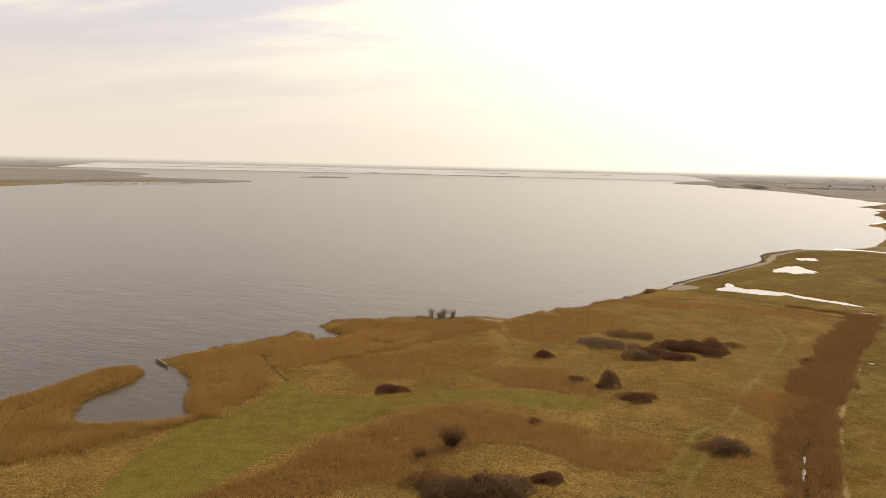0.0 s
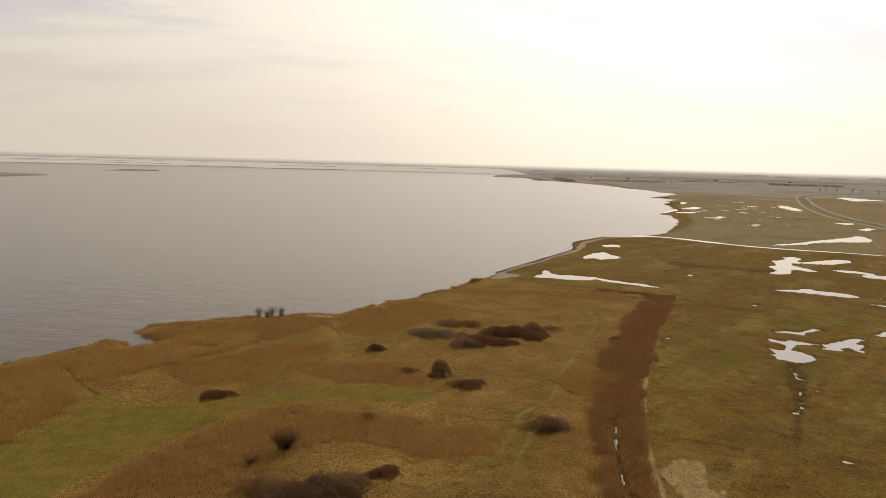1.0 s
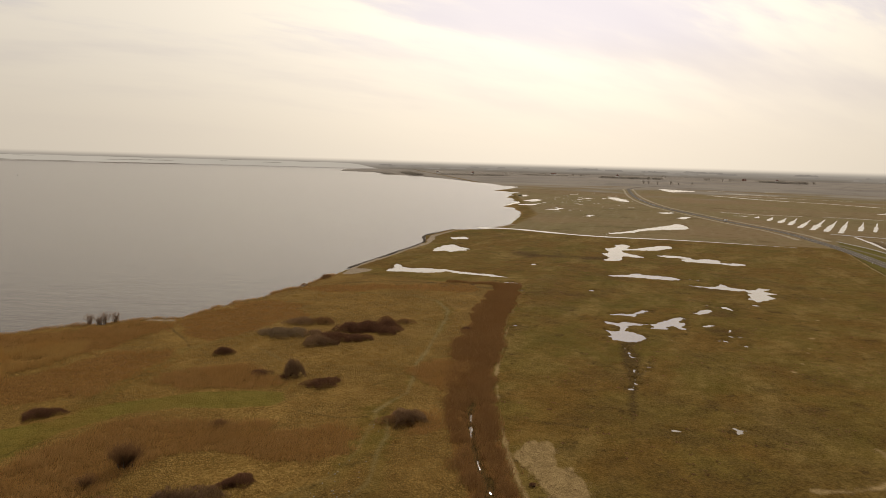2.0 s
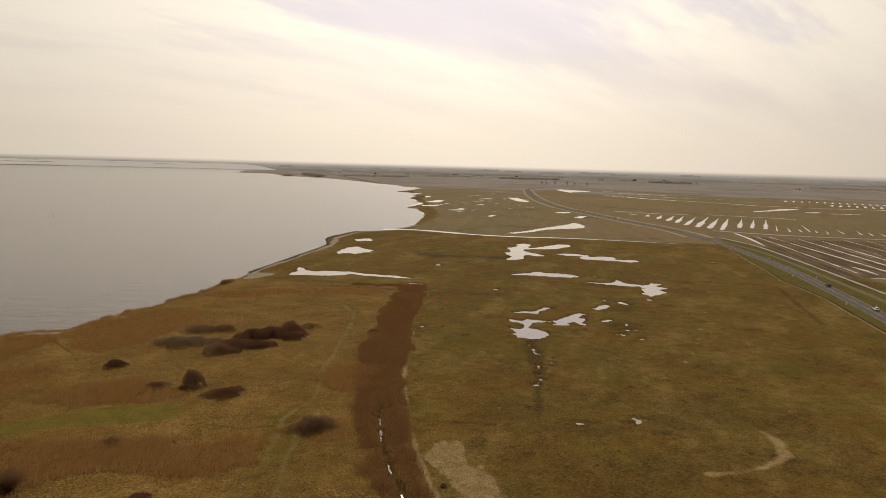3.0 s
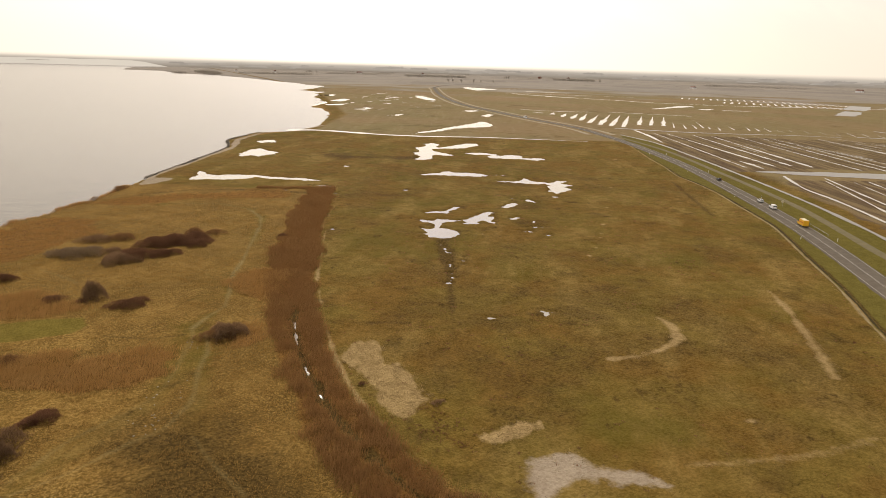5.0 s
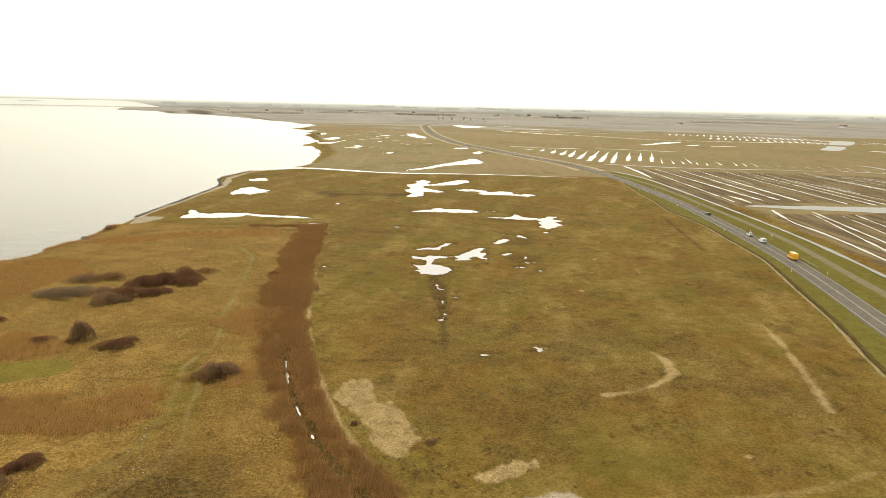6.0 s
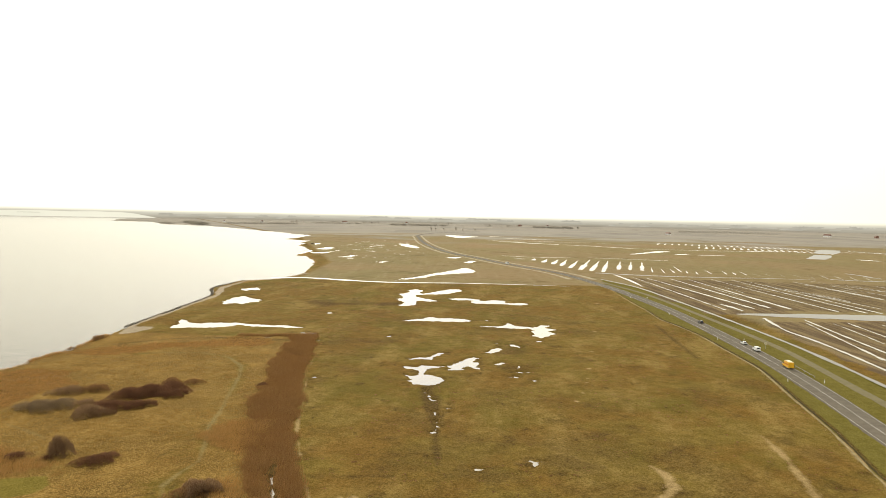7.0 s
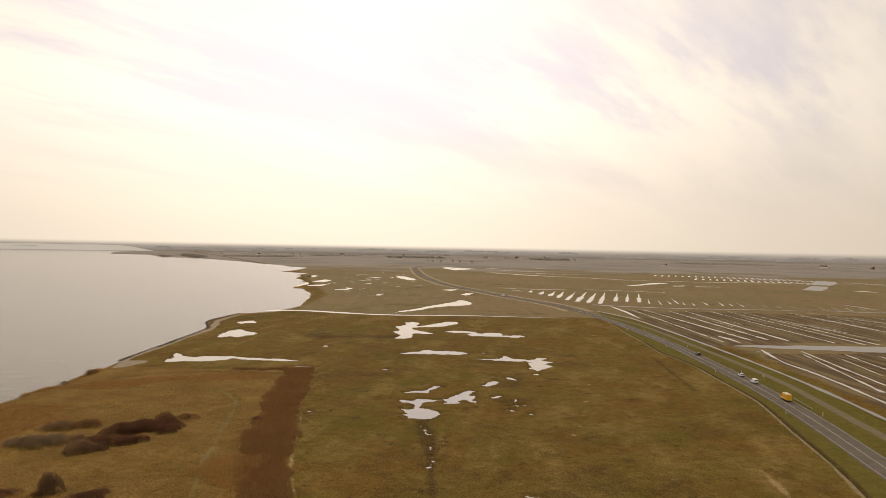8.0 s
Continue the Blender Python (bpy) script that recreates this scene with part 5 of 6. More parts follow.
# furrows between the cross ditch and the pool
for a, b, wa, wb in (((533, 321), (385, 174), 0.3, 0.8), ((539, 312), (405, 166), 0.35, 1.4), ((550, 295), (417, 162), 0.35, 1.0), ((559, 284), (422, 152), 0.35, 1.1), ((579, 273), (434, 131), 0.35, 0.8), ((590, 261), (441, 118), 0.3, 0.8),
                     ((587, 246), (446, 112), 0.3, 0.7), ((564, 222), (470, 118), 0.25, 0.6), ((621, 221), (535, 134), 0.5, 0.9), ((642, 215), (594, 149), 0.3, 0.6), ((548, 203), (498, 143), 0.2, 0.5), ((600, 205), (500, 100), 0.3, 0.6),
                     ((612, 190), (510, 84), 0.3, 0.6), ((625, 176), (540, 90), 0.3, 0.6), ((640, 164), (560, 82), 0.4, 0.6), ((655, 150), (570, 64), 0.3, 0.7)):
    furrow(a, b, wa, wb)
    if random.random() < 0.5:
        q = random.uniform(0.25, 0.5)
        c = (a[0] + (b[0] - a[0]) * q + 5, a[1] + (b[1] - a[1]) * q - 5)
        furrow(c, (c[0] + (b[0] - a[0]) * 0.22, c[1] + (b[1] - a[1]) * 0.22), 0.2, 0.3)
FAN_NEAR = [(646, 535), (639, 516), (618, 485), (606, 463), (593, 442), (575, 418), (566, 399), (564, 385), (563, 371), (604, 380), (609, 370), (615, 360), (605, 343), (609, 333), (619, 328), (633, 328), (626, 318), (622, 306), (642, 302),
            (650, 291), (652, 283), (656, 274)]
FAN_FAR = [(649, 556), (668, 537), (674, 523), (679, 510), (690, 505), (686, 486), (710, 486), (703, 468), (714, 463), (720, 450), (724, 438), (738, 432), (669, 381), (649, 358), (658, 353), (703, 373), (652, 333), (654, 324), (680, 327),
           (690, 314), (685, 302), (694, 297)]
for k, (a, b) in enumerate(zip(FAN_FAR, FAN_NEAR)):
    wide = 2.8 if k < 9 else 2.2 if k < 12 else 0.8
    ob = band("furrow", [a, (a[0] * 0.6 + b[0] * 0.4, a[1] * 0.6 + b[1] * 0.4), (a[0] * 0.2 + b[0] * 0.8, a[1] * 0.2 + b[1] * 0.8), b], [0.4 if k < 12 else 0.2, wide * 0.35, wide, wide * 0.7], 0.56, M_POND,
              "wedge-shaped flooded furrow fanning from the ditch", "furrow", step=2.0, ragged=0.45)
    ob["group"] = "flooded furrows"
for k in range(14):
    a = (664 + 4.5 * k, 266 - 10.5 * k)
    furrow((a[0] + 24 + 2 * k, a[1] + 18), a, 0.15, random.uniform(0.2, 0.4))
# far flooded strips: ladders of short furrows between two ditches
for k in range(26):
    t = k / 25
    x0, y0 = 1376 + 150 * t * (1 - t) + 56 * t, 762 - 293 * t
    furrow((x0, y0), (x0 - 60, y0 - 30), 1.4, random.uniform(1.2, 2.4), "far flooded strip in the polder")
    if k > 5:
        furrow((x0 - 120, y0 - 60), (x0 - 190, y0 - 92), 1.6, random.uniform(1.4, 2.6), "far flooded strip in the polder")
for k in range(10):
    x0, y0 = 1440 - 7 * k, 412 - 10 * k
    furrow((x0, y0), (x0 - 22, y0 - 10), 1.6, 2.0, "far flooded strip in the polder")
for a, b, wa, wb in (((1086, 982), (1062, 857), 5, 6), ((1062, 857), (1080, 740), 6, 3), ((1080, 740), (1072, 641), 4, 3), ((1072, 641), (1133, 549), 3, 2.5), ((1133, 549), (1225, 482), 2.5, 6), ((1234, 1080), (1275, 980), 6, 5),
                     ((1225, 482), (1380, 372), 5, 3), ((891, 538), (1036, 564), 4, 9), ((956, 500), (992, 502), 5, 4), ((977, 478), (1005, 453), 4, 4), ((1104, 306), (1095, 274), 7, 5), ((1100, 1010), (1250, 800), 2.5, 2.5),
                     ((1302, 1190), (1390, 1216), 3, 3), ((1460, 1160), (1510, 1150), 4, 3)):
    furrow(a, b, wa, wb, "far flooded ditch in the polder")
band("field_pool", [(1444, 445), (1330, 414), (1260, 396)], [16, 20, 15], 0.6, M_FLOOD, "square flooded pond far out in the polder", "pool", ragged=0.15)
band("field_pool", [(1200, 380), (1131, 361), (1049, 342)], [11, 14, 12], 0.6, M_FLOOD, "stepped flooded pond far out in the polder", "pool", ragged=0.15)


# ---- road furniture ----
def road_point(along):
    """Place and heading on the road's middle, metres along from its start."""
    line = ROAD_LINE
    seg = np.hypot(*np.diff(line, axis=0).T)
    s = np.concatenate([[0], np.cumsum(seg)])
    i = min(int(np.searchsorted(s, along)) - 1, len(seg) - 1)
    t = (along - s[i]) / seg[i]
    p, d = line[i] + (line[i + 1] - line[i]) * t, (line[i + 1] - line[i]) / seg[i]
    return p, d


def along_of(x, y):
    line = ROAD_LINE
    seg = np.hypot(*np.diff(line, axis=0).T)
    s = np.concatenate([[0], np.cumsum(seg)])
    return float(s[int(np.argmin(np.hypot(line[:, 0] - x, line[:, 1] - y)))])


ROAD_LINE = np.array(smooth_line(ROAD, 3.0))


def offset_line(a0, a1, off, step=3.0):
    out, a = [], a0
    while a < a1:
        p, d = road_point(a)
        out.append((p[0] + d[1] * off, p[1] - d[0] * off))
        a += step
    return out


def marking(a0, a1, off, half):
    v, f = ribbon(offset_line(a0, a1, off), half, 0.668, 0, 3.0)
    ob = new("road_line", mesh_from("road_line", v, f, M_PAINT))
    ob.parent = road
    return ob


marking(100, 1300, -3.4, 0.065)
marking(100, 1300, 3.4, 0.065)
marking(100, 700, -0.17, 0.045)
marking(100, 700, 0.17, 0.045)
marking(700, 1300, 0.0, 0.12)


def wheel(parent, x, y, r, wdt, name="wheel"):
    bm = bmesh.new()
    bmesh.ops.create_cone(bm, cap_ends=True, segments=20, radius1=r, radius2=r, depth=wdt, matrix=Matrix.Translation((x, y, r)) @ Matrix.Rotation(radians(90), 4, "X"))
    bmesh.ops.bevel(bm, geom=[e for e in bm.edges], offset=0.03, segments=1, affect="EDGES")
    tyre = part(name, bm, M_TYRE, parent, "black rubber tyre")
    bm = bmesh.new()
    side = 1 if y > 0 else -1
    bmesh.ops.create_cone(bm, cap_ends=True, segments=16, radius1=r * 0.62, radius2=r * 0.5, depth=0.05, matrix=Matrix.Translation((x, y + side * wdt * 0.5, r)) @ Matrix.Rotation(radians(-90 * side), 4, "X"))
    part("rim", bm, M_RIM, tyre, "grey metal rim")


def hull(profile, half, tuck, bevel):
    """A car body from its side outline (x, z), narrower towards the roof."""
    bm = bmesh.new()
    top = max(z for _, z in profile)
    rows = []
    for side in (1, -1):
        rows.append([bm.verts.new((x, side * (half - tuck * max(0.0, (z - 0.8) / (top - 0.8))), z)) for x, z in profile])
    bm.faces.new(rows[0])
    bm.faces.new(rows[1][::-1])
    n = len(profile)
    for k in range(n):
        bm.faces.new((rows[0][k], rows[1][k], rows[1][(k + 1) % n], rows[0][(k + 1) % n]))
    bmesh.ops.recalc_face_normals(bm, faces=bm.faces)
    bmesh.ops.bevel(bm, geom=list(bm.edges), offset=bevel, segments=2, affect="EDGES")
    return bm


def pane(profile, half_of, thick=0.02):
    bm = bmesh.new()
    out = []
    for x, z in profile:
        out.append((x, half_of(z), z))
    a = [bm.verts.new((x, y, z)) for x, y, z in out]
    b = [bm.verts.new((x, y + math.copysign(thick, y), z)) for x, y, z in out]
    bm.faces.new(a)
    bm.faces.new(b[::-1])
    n = len(out)
    for k in range(n):
        bm.faces.new((a[k], b[k], b[(k + 1) % n], a[(k + 1) % n]))
    bmesh.ops.recalc_face_normals(bm, faces=bm.faces)
    return bm


def vehicle(name, x, y, off, profile, half, tuck, paint, glass_sides, rear_glass, front_glass, wheels, r, label, category):
    """x forward. glass_sides: outlines on both flanks; rear and front glass as (x0, z0, x1, z1)."""
    p, d = road_point(along_of(x, y))
    thing = empty(name, p[0] + d[1] * off, p[1] - d[0] * off, 0.665, math.degrees(math.atan2(d[1], d[0])))
    thing.scale = (0.87, 0.87, 0.87)
    part("body", hull(profile, half, tuck, 0.06), paint, thing, smooth=False)
    top = max(z for _, z in profile)
    flank = lambda z: half - tuck * max(0.0, (z - 0.8) / (top - 0.8)) - 0.005
    for outline in glass_sides:
        for s in (1, -1):
            part("side_window", pane(outline, lambda z, s=s: s * flank(z)), M_CARGLASS, thing, "dark tinted glass")
    for nm, g in (("rear_window", rear_glass), ("windscreen", front_glass)):
        if g:
            x0, z0, x1, z1 = g
            bm = bmesh.new()
            sgn = -1 if nm == "rear_window" else 1
            vs = [bm.verts.new(c) for c in ((x0, -half * 0.82, z0), (x0, half * 0.82, z0), (x1, half * 0.74, z1), (x1, -half * 0.74, z1))]
            f = bm.faces.new(vs)
            ext = bmesh.ops.extrude_face_region(bm, geom=[f])
            bmesh.ops.translate(bm, vec=(sgn * 0.03, 0, 0.01), verts=[e for e in ext["geom"] if isinstance(e, bmesh.types.BMVert)])
            bmesh.ops.recalc_face_normals(bm, faces=bm.faces)
            part(nm, bm, M_CARGLASS, thing, "dark tinted glass")
    back, front = min(q[0] for q in profile), max(q[0] for q in profile)
    for s in (1, -1):
        part("tail_light", box(bmesh.new(), back - 0.03, back + 0.06, s * (half - 0.22) - 0.1, s * (half - 0.22) + 0.1, 0.85, 1.1, 0.01), M_TAIL, thing, "red tail light")
        part("headlight", box(bmesh.new(), front - 0.08, front + 0.03, s * (half - 0.3) - 0.16, s * (half - 0.3) + 0.16, 0.65, 0.82, 0.01), M_RIM, thing, "clear headlight")
        for wx in wheels:
            wheel(thing, wx, s * (half - 0.11), r, 0.22)
    part("bumper", box(bmesh.new(), back - 0.07, back + 0.1, -half * 0.95, half * 0.95, 0.35, 0.55, 0.03), M_TRIM, thing, "dark plastic bumper")
    return tagged(thing, label, category, "vehicles on the road")


M_TYRE = plain("tyre", (0.02, 0.02, 0.02), 0.9)
M_RIM = plain("rim", (0.45, 0.45, 0.45), 0.35, 0.1, 4.0, 0.8)
M_CARGLASS = plain("car_glass", (0.015, 0.017, 0.02), 0.1, 0.1)
M_TAIL = plain("tail_light", (0.35, 0.02, 0.015), 0.3, 0.1)
M_TRIM = plain("plastic_trim", (0.03, 0.03, 0.03), 0.6)
M_YELLOW = plain("yellow_paint", (0.72, 0.40, 0.016), 0.4, 0.06)
M_WHITE = plain("white_paint", (0.75, 0.75, 0.73), 0.35, 0.06)
M_BLACKCAR = plain("dark_paint", (0.018, 0.02, 0.022), 0.3, 0.1)

VAN = [(-2.5, 0.4), (2.4, 0.4), (2.5, 0.75), (2.35, 1.05), (1.45, 1.3), (0.75, 1.95), (-2.35, 2.0), (-2.5, 1.8)]
VAN_SIDE = [[(0.25, 1.25), (1.3, 1.25), (0.75, 1.8), (0.25, 1.82)]]
BOXVAN = [(-3.4, 0.55), (3.2, 0.5), (3.4, 0.8), (3.3, 1.2), (2.55, 1.45), (2.0, 2.05), (1.55, 2.15), (1.4, 2.75), (-3.35, 2.8), (-3.4, 2.7)]
BOXVAN_SIDE = [[(1.6, 1.4), (2.45, 1.4), (2.0, 2.0), (1.6, 2.0)]]
CAR = [(-2.1, 0.35), (2.1, 0.35), (2.2, 0.65), (1.95, 0.88), (0.95, 1.0), (0.25, 1.48), (-1.4, 1.5), (-2.1, 1.0), (-2.2, 0.8)]
CAR_SIDE = [[(-1.5, 1.02), (0.75, 1.02), (0.2, 1.38), (-1.25, 1.4)]]
yellow_van = vehicle("delivery_truck", 249.3, 93.2, 1.75, BOXVAN, 1.05, 0.05, M_YELLOW, BOXVAN_SIDE, None, (2.62, 1.46, 2.1, 2.05), (2.35, -1.9), 0.42, "bright yellow box truck driving on the asphalt road", "truck")
part("rear_door", box(bmesh.new(), -3.45, -3.39, -0.9, 0.9, 0.8, 2.6, 0.01), M_YELLOW, yellow_van)
part("roof_panel", box(bmesh.new(), -3.2, 1.25, -0.92, 0.92, 2.79, 2.84, 0.01), M_PALE_ROOF, yellow_van, "pale translucent roof panel")
for s in (1, -1):
    part("side_stripe", box(bmesh.new(), -2.9, 1.2, s * 1.03 - 0.02, s * 1.03 + 0.02, 1.5, 2.0, 0.0), M_STRIPE, yellow_van, "orange lettering band as a plain bar")
vehicle("white_van", 270.8, 110.9, 1.75, VAN, 0.95, 0.1, M_WHITE, VAN_SIDE, (-2.52, 1.3, -2.46, 1.8), (1.5, 1.3, 0.85, 1.88), (1.6, -1.5), 0.33, "white delivery van driving on the asphalt road", "van")
vehicle("white_car", 282.5, 121.4, 1.75, CAR, 0.88, 0.18, M_WHITE, CAR_SIDE, (-2.1, 1.02, -1.48, 1.45), (0.98, 1.02, 0.32, 1.44), (1.35, -1.3), 0.32, "white hatchback car driving on the asphalt road", "car")
vehicle("dark_car", 322.7, 158.3, 1.75, CAR, 0.9, 0.16, M_BLACKCAR, CAR_SIDE, (-2.1, 1.02, -1.48, 1.45), (0.98, 1.02, 0.32, 1.44), (1.35, -1.3), 0.33, "dark grey estate car driving on the asphalt road", "car")
vehicle("camper_van", 558, 486, -1.75, BOXVAN, 1.1, 0.05, M_WHITE, BOXVAN_SIDE, (-3.44, 1.6, -3.4, 2.3), (2.62, 1.46, 2.1, 2.05), (2.35, -1.9), 0.42, "white box van far along the road", "van")


def marker_post(x, y):
    thing = empty("marker_post", x, y, at_ground(x, y))
    part("post", box(bmesh.new(), -0.07, 0.07, -0.06, 0.06, -0.1, 1.05, 0.02), M_WHITE, thing)
    part("reflector", box(bmesh.new(), -0.075, 0.075, -0.065, 0.065, 0.72, 0.9, 0.0), M_TRIM, thing, "black reflector band")
    return tagged(thing, "white roadside marker post on the grass verge", "post", "marker posts")


for k in range(5):
    p, d = road_point(190 + 75 * k)
    for s in (-1, 1):
        marker_post(p[0] + d[1] * 5.4 * s, p[1] - d[0] * 5.4 * s)


def road_sign(x, y, turn):
    thing = empty("road_sign", x, y, at_ground(x, y), turn)
    part("pole", rod(bmesh.new(), (0, 0, -0.2), (0, 0, 2.6), 0.045, 0.045, 8), M_RIM, thing, "grey steel pole")
    bm = bmesh.new()
    bmesh.ops.create_cone(bm, cap_ends=True, segments=28, radius1=0.55, radius2=0.55, depth=0.04, matrix=Matrix.Translation((0.06, 0, 2.2)) @ Matrix.Rotation(radians(90), 4, "Y"))
    plate = part("plate", bm, M_SIGN_EDGE, thing, "dull rim of a round sign")
    bm = bmesh.new()
    bmesh.ops.create_cone(bm, cap_ends=True, segments=28, radius1=0.42, radius2=0.42, depth=0.04, matrix=Matrix.Translation((0.045, 0, 2.2)) @ Matrix.Rotation(radians(90), 4, "Y"))
    part("face", bm, M_SIGN, plate, "pale yellow sign face")
    return tagged(thing, "small round yellow road sign on a pole", "sign")


def guard_rail(a0, a1, off):
    p0, d0 = road_point(a0)
    thing = empty("guard_rail", 0, 0, 0)
    pts = offset_line(a0, a1, off, 2.0)
    for k, (x, y) in enumerate(pts[::2]):
        part("post", box(bmesh.new(), x - 0.05, x + 0.05, y - 0.05, y + 0.05, 0.45, 1.15, 0.0), M_ZINC, thing)
    bm = bmesh.new()
    for (xa, ya), (xb, yb) in zip(pts, pts[1:]):
        rod(bm, (xa, ya, 1.12), (xb, yb, 1.12), 0.07, 0.07, 6)
    part("rail", bm, M_ZINC, thing, "galvanised steel rail")
    return tagged(thing, "short galvanised guard rail beside the road", "guard rail")


M_ZINC = plain("zinc", (0.26, 0.25, 0.23), 0.6, 0.2)
M_SIGN = plain("sign_face", (0.55, 0.48, 0.22), 0.5, 0.1)
M_SIGN_EDGE = plain("sign_rim", (0.50, 0.44, 0.30), 0.5, 0.1)
road_sign(279.5, 111, 215)
here = along_of(249.3, 93.2)
guard_rail(here - 14, here + 4, 4.9)


# ---- lake marks ----
def lake_mark(x, y, h):
    thing = empty("lake_marker", x, y, -0.4)
    part("pole", rod(bmesh.new(), (0, 0, -0.6), (0, 0, h), 0.12, 0.09, 8), M_STONE, thing)
    part("top_mark", rod(bmesh.new(), (0, 0, h), (0, 0, h + 0.6), 0.3, 0.05, 8), M_STONE, thing, "dark cone top mark")
    return tagged(thing, "dark marker pole standing in the lake", "marker")


lake_mark(63, 667, 1.5)


def boat(x, y):
    thing = empty("boat", x, y, 0.0, 70)
    bm = box(bmesh.new(), -4.5, 4.5, -1.4, 1.4, -0.3, 1.1, 0.0)
    for v_ in bm.verts:
        if v_.co.x > 0:
            v_.co.y *= 0.25
        if v_.co.z < 0:
            v_.co.y *= 0.6
    bmesh.ops.bevel(bm, geom=list(bm.edges), offset=0.1, segments=2, affect="EDGES")
    part("hull", bm, M_TRIM, thing, "dark hull")
    part("cabin", box(bmesh.new(), -2.5, 0.5, -0.9, 0.9, 1.1, 2.6, 0.1), M_STONE, thing, "dull grey cabin")
    return tagged(thing, "small dark boat far out on the lake", "boat")


fishing_boat = boat(-137, 1684)
fishing_boat.scale = (0.6, 0.6, 0.6)


# ---- far trees, farms and distance ----
def far_tree(x, y, h, seed):
    rng = np.random.RandomState(seed)
    thing = empty("far_tree", x, y, 0.4)
    bm = rod(bmesh.new(), (0, 0, -0.3), (0, 0, h * 0.55), h * 0.03, h * 0.012, 6)
    for k in range(6):
        a = rng.uniform(0, 6.28)
        rod(bm, (0, 0, h * rng.uniform(0.25, 0.5)), (math.cos(a) * h * 0.25, math.sin(a) * h * 0.25, h * rng.uniform(0.6, 0.85)), h * 0.012, 0.03, 5)
    part("trunk", bm, M_BARK, thing)
    n = 420
    q = rng.normal(0, 1, (n, 3))
    q /= np.linalg.norm(q, axis=1)[:, None]
    q = q * (rng.uniform(0.3, 1, (n, 1)) ** 0.5) * (h * 0.3, h * 0.3, h * 0.36) * (1 + 0.25 * np.sin(q[:, :1] * 5 + seed))
    q[:, 2] += h * 0.64
    s = rng.normal(0, h * 0.035, (n, 2, 3))
    v = np.stack([q, q + s[:, 0], q + s[:, 1]], 1).reshape(-1, 3)
    tw = new("crown", mesh_from("crown", v, np.arange(3 * n).reshape(-1, 3), M_HAZED_TREE))
    tw.parent = thing
    return tagged(thing, "bare winter tree far out in the polder", "tree", "far trees")


def farmhouse(x, y, turn, ln, wd, h, wall, seed):
    thing = empty("farmhouse", x, y, 0.4, turn)
    bm = box(bmesh.new(), -ln / 2, ln / 2, -wd / 2, wd / 2, -0.3, h)
    part("wall", bm, wall, thing)
    bm = bmesh.new()
    e = 0.5
    c = [bm.verts.new(p) for p in ((-ln / 2 - e, -wd / 2 - e, h - 0.1), (ln / 2 + e, -wd / 2 - e, h - 0.1), (ln / 2 + e, wd / 2 + e, h - 0.1), (-ln / 2 - e, wd / 2 + e, h - 0.1), (-ln / 2 - e, 0, h + wd * 0.45), (ln / 2 + e, 0, h + wd * 0.45))]
    for ids in ((0, 1, 5, 4), (2, 3, 4, 5), (0, 4, 3), (1, 2, 5), (0, 3, 2, 1)):
        bm.faces.new([c[i] for i in ids])
    bmesh.ops.recalc_face_normals(bm, faces=bm.faces)
    part("roof", bm, M_ROOF, thing, "dull red tiled roof")
    for k in range(4):
        wx = -ln / 2 + ln * (k + 0.5) / 4
        part("window", box(bmesh.new(), wx - 0.6, wx + 0.6, -wd / 2 - 0.05, -wd / 2 + 0.02, 1.0, 2.3), M_CARGLASS, thing, "dark window")
    return tagged(thing, "far farmhouse with pale walls and pitched roof", "house", "far farmhouses")


rng_far = random.Random(11)
for k, (x, y) in enumerate(((1585, 1690), (1602, 1668), (1640, 1650), (1655, 1632), (1690, 1610), (1575, 1702))):
    far_tree(x, y, rng_far.uniform(9, 15), k)
for k in range(7):
    a, r = radians(rng_far.uniform(28, 78)), rng_far.uniform(3300, 4300)
    for j in range(rng_far.randint(6, 12)):
        far_tree(r * math.sin(a) + j * rng_far.uniform(5, 11), r * math.cos(a) - j * rng_far.uniform(2, 8), rng_far.uniform(8, 15), 100 + k * 17 + j)
for x, y, turn, ln, wd, h, wl in ((2980, 2300, 40, 34, 16, 8, 0), (2218, 3084, 10, 30, 14, 6, 0), (2309, 1242, 60, 24, 10, 4, 0), (2500, 2900, 50, 46, 18, 7, 0), (3050, 2550, 20, 28, 12, 6, 1),
                                  (1700, 3050, 70, 26, 12, 5, 0), (1560, 3160, 70, 22, 10, 5, 0), (1820, 3260, 70, 22, 10, 5, 0), (2900, 900, 70, 26, 12, 6, 0), (3000, 760, 30, 22, 10, 6, 1)):
    farmhouse(x, y, turn, ln, wd, h, M_WHITE if wl == 0 else M_BRICK, 1)


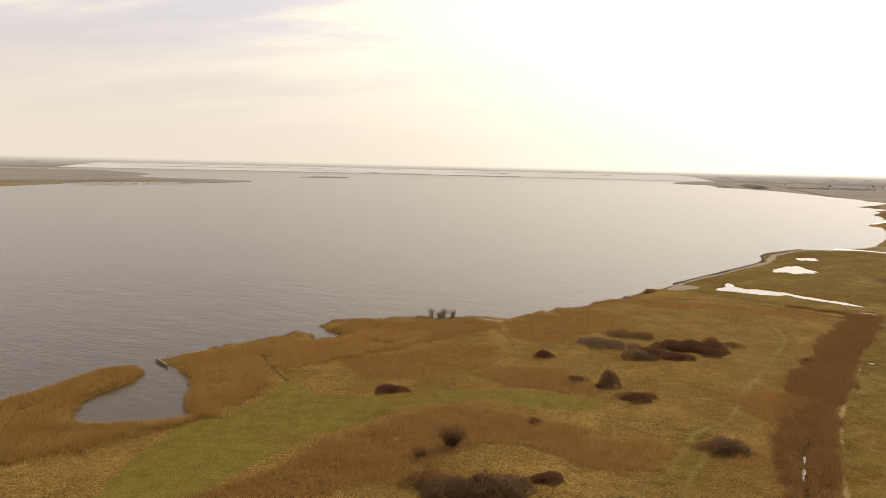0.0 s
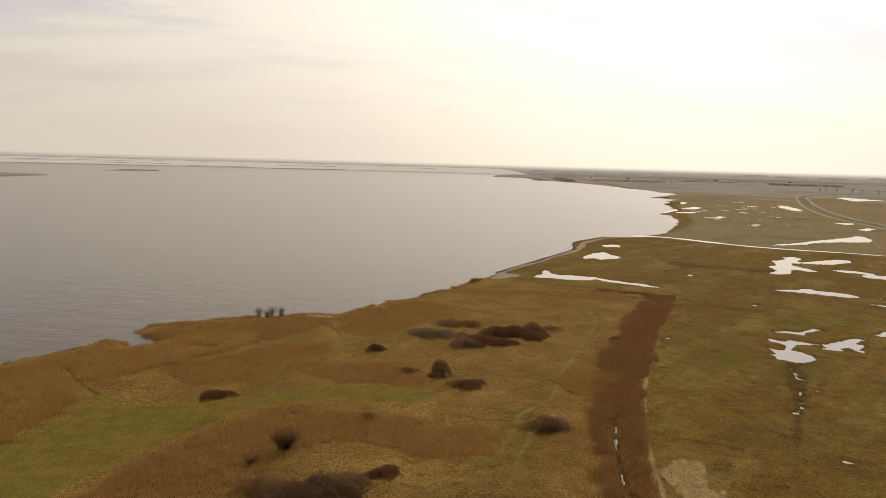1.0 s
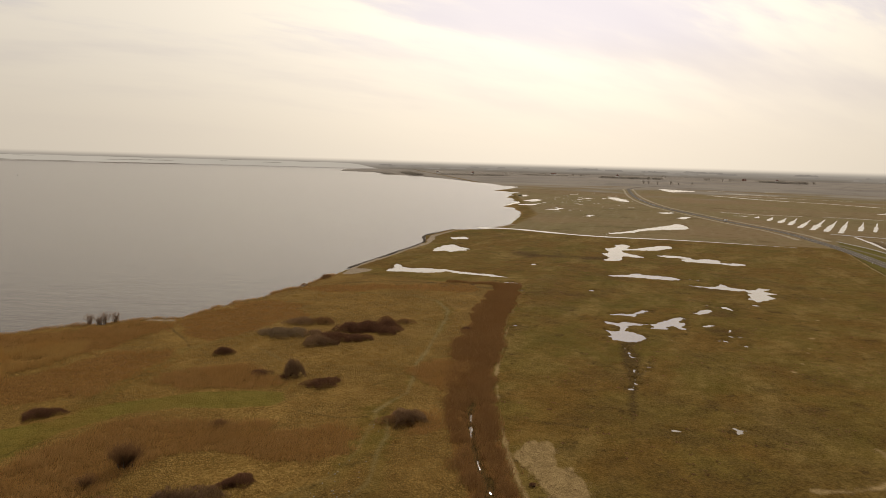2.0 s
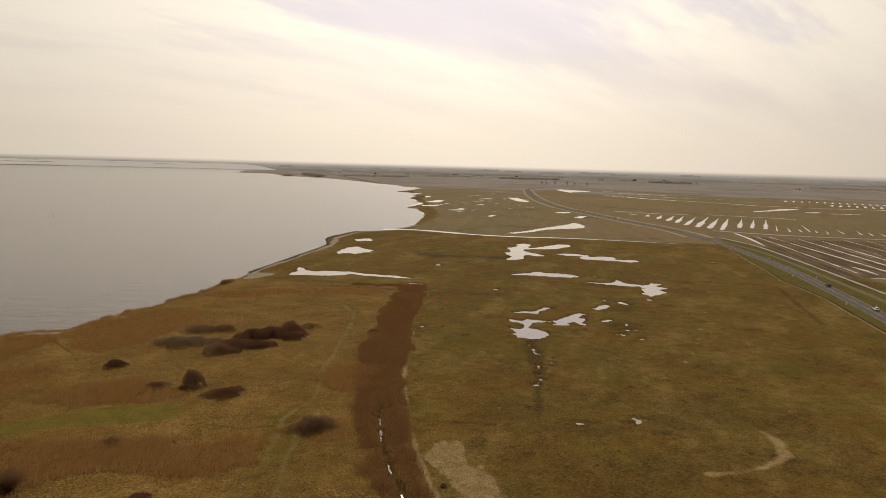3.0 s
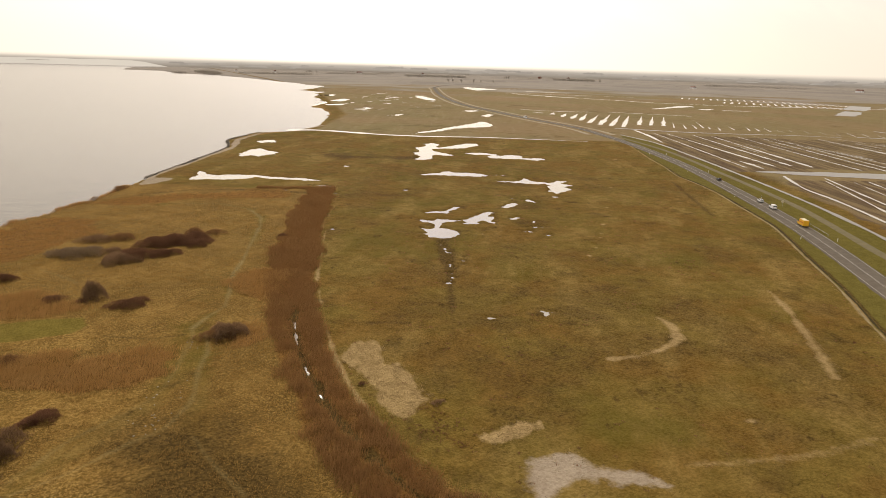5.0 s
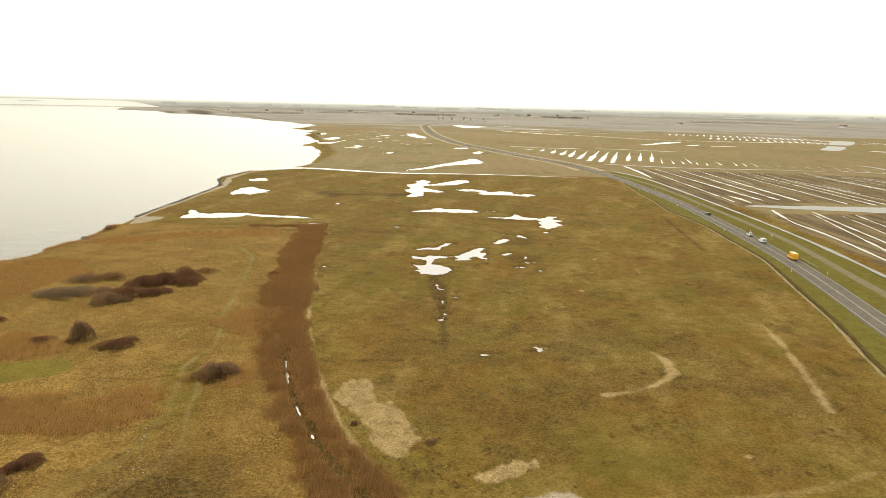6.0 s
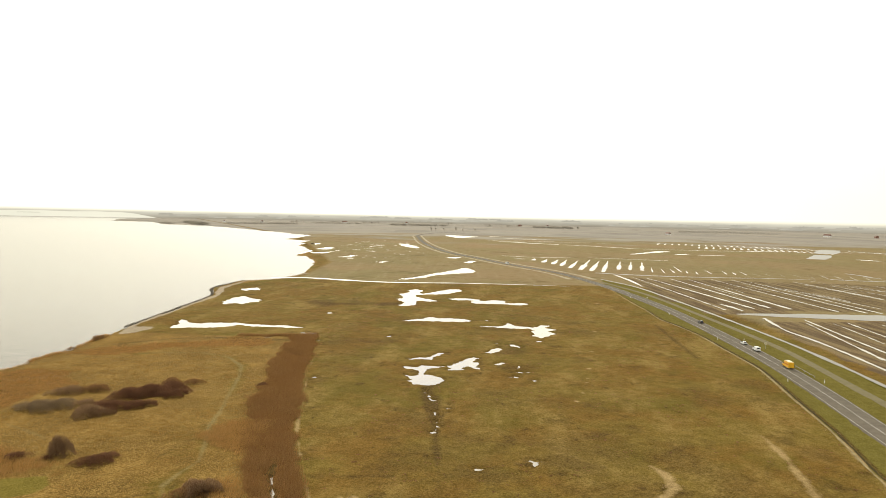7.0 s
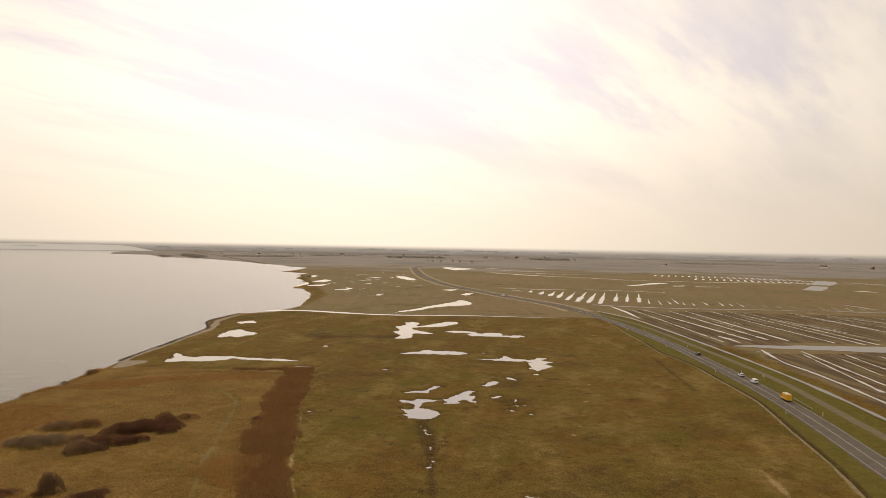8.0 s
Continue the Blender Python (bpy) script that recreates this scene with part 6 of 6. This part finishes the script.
def silhouettes(name, mat, label, seed, arcs, count, low, high, tall, radius):
    """Lumpy glowing belts of wood, haze painted in, far off on the backdrop's ring."""
    rng = np.random.RandomState(seed)
    v, f, base = [], [], 0
    for k in range(count):
        a0, a1 = arcs[k % len(arcs)]
        a, wdt = math.radians(rng.uniform(a0, a1)), rng.uniform(0.004, 0.035)
        n = max(8, int(wdt * 1500))
        s = np.linspace(0, 1, n)
        z0 = rng.uniform(low, high)
        top = rng.uniform(0.4, 1.0) * tall * (0.65 + 0.5 * np.abs(fbm(s * 40 + k * 91, s * 0 + k, 4.0, 4))) * np.minimum(1, np.minimum(s, 1 - s) * 9 + 0.15)
        az = a + (s - 0.5) * wdt
        cx, cy = np.sin(az) * radius, np.cos(az) * radius
        v.append(np.concatenate([np.stack([cx, cy, np.full(n, z0)], 1), np.stack([cx, cy, z0 + top], 1)]))
        i = np.arange(n - 1)
        f.append(np.stack([i, i + 1, i + n + 1, i + n], 1) + base)
        base += 2 * n
    tagged(new(name, mesh_from(name, np.concatenate(v), np.concatenate(f), mat)), label, "backdrop", kind="structure")


def far_wood(pts, wide, high, count, seed):
    """A belt of bare wood far off, a crowd of crowns along a line."""
    rng = np.random.RandomState(seed)
    line = np.array(smooth_line(pts, 6.0))
    c = line[rng.randint(0, len(line), count)] + rng.normal(0, wide, (count, 2))
    h = rng.uniform(0.55, 1.0, count) * high
    n = 46
    q = rng.normal(0, 1, (count, n, 3))
    q /= np.linalg.norm(q, axis=2)[:, :, None]
    q *= rng.uniform(0.4, 1, (count, n, 1)) * np.stack([h * 0.42, h * 0.42, h * 0.5], 1)[:, None, :]
    q += np.stack([c[:, 0], c[:, 1], h * 0.55], 1)[:, None, :]
    q = q.reshape(-1, 3)
    e = rng.normal(0, high * 0.09, (len(q), 2, 3))
    v = np.stack([q, q + e[:, 0], q + e[:, 1]], 1).reshape(-1, 3)
    v[:, 2] = np.maximum(v[:, 2], 0.2)
    return stuff("far_wood", (v, np.arange(len(v)).reshape(-1, 3)), M_HAZED_TREE, "belt of bare winter wood across the bay", "trees")


far_wood([(-700, 1330), (-620, 1500), (-560, 1700)], 18, 4, 160, 8)
far_wood([(-1250, 1300), (-820, 1500), (-800, 1760)], 40, 5, 260, 9)
far_wood([(-490, 2620), (-450, 2710), (-385, 2740)], 14, 5, 200, 10)
far_wood([(60, 4300), (300, 4380), (480, 4400)], 14, 6, 220, 11)
far_wood([(1085, 2360), (1150, 2560), (1230, 2800)], 14, 12, 260, 1)
far_wood([(1020, 2500), (1060, 2620)], 10, 8, 60, 2)
far_wood([(1330, 2650), (1600, 2560)], 16, 10, 140, 3)
far_wood([(2100, 2560), (2330, 2420)], 16, 13, 150, 4)
far_wood([(2700, 2160), (2760, 2000)], 16, 13, 120, 5)
far_wood([(2900, 1500), (3050, 1150)], 14, 9, 150, 6)
far_wood([(1900, 2900), (2150, 2840)], 14, 10, 120, 7)
silhouettes("backdrop_woods", M_FARWOOD, "grey woods and farms, glowing sheets with painted haze", 5, [(22, 48), (40, 95), (48, 80)], 70, 6, 30, 14, 4755)
silhouettes("backdrop_islands", M_FARISLE, "low wooded islands, glowing sheets with painted haze", 8, [(-34, 16)], 26, 18, 36, 4, 4750)


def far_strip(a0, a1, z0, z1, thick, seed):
    """A low wooded island far off, glowing with painted haze, tapering to its ends."""
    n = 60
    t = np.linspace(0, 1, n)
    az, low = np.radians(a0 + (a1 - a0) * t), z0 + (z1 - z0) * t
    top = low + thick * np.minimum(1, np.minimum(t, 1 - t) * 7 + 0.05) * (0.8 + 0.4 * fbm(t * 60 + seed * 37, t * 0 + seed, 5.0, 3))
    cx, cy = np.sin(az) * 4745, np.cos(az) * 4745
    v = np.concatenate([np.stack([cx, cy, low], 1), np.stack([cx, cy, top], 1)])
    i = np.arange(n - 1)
    tagged(new("backdrop_island", mesh_from("backdrop_island", v, np.stack([i, i + 1, i + n + 1, i + n], 1), M_FARISLE)), "low dark island across the lake, glowing with painted haze", "backdrop", kind="structure")


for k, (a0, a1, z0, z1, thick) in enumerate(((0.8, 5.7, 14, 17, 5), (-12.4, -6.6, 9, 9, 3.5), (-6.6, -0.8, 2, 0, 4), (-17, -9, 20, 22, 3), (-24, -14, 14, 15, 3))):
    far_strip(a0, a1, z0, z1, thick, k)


# small pale stones scattered beside the trail
def build_trail_stones():
    rng = np.random.RandomState(41)
    x = np.concatenate([rng.uniform(26, 40, 70), rng.uniform(44, 47.5, 8)])
    y = np.concatenate([rng.uniform(84, 110, 70), rng.uniform(112, 122, 8)])
    keep = near_only(sd_line, x, y, [(46, 120), (38, 108), (31, 99), (27, 93)], 20, 3.0) < 0
    x, y = x[keep], y[keep]
    z = ground_height(x, y)
    bm = bmesh.new()
    for px, py, pz in zip(x, y, z):
        m = Matrix.Translation((px, py, pz + 0.04)) @ Matrix.Rotation(rng.uniform(0, 6.28), 4, "Z") @ Matrix.Diagonal((rng.uniform(0.08, 0.2), rng.uniform(0.06, 0.14), 0.09, 1))
        bmesh.ops.create_icosphere(bm, subdivisions=1, radius=1.0, matrix=m)
    ob = part("trail_stones", bm, M_PALE_STONE, None)
    tagged(ob, "small pale stones scattered beside the trail", "stones", kind="stuff")


M_PALE_STONE = plain("pale_stone", (0.36, 0.32, 0.25), 0.9, 0.3, 3.0)
build_trail_stones()
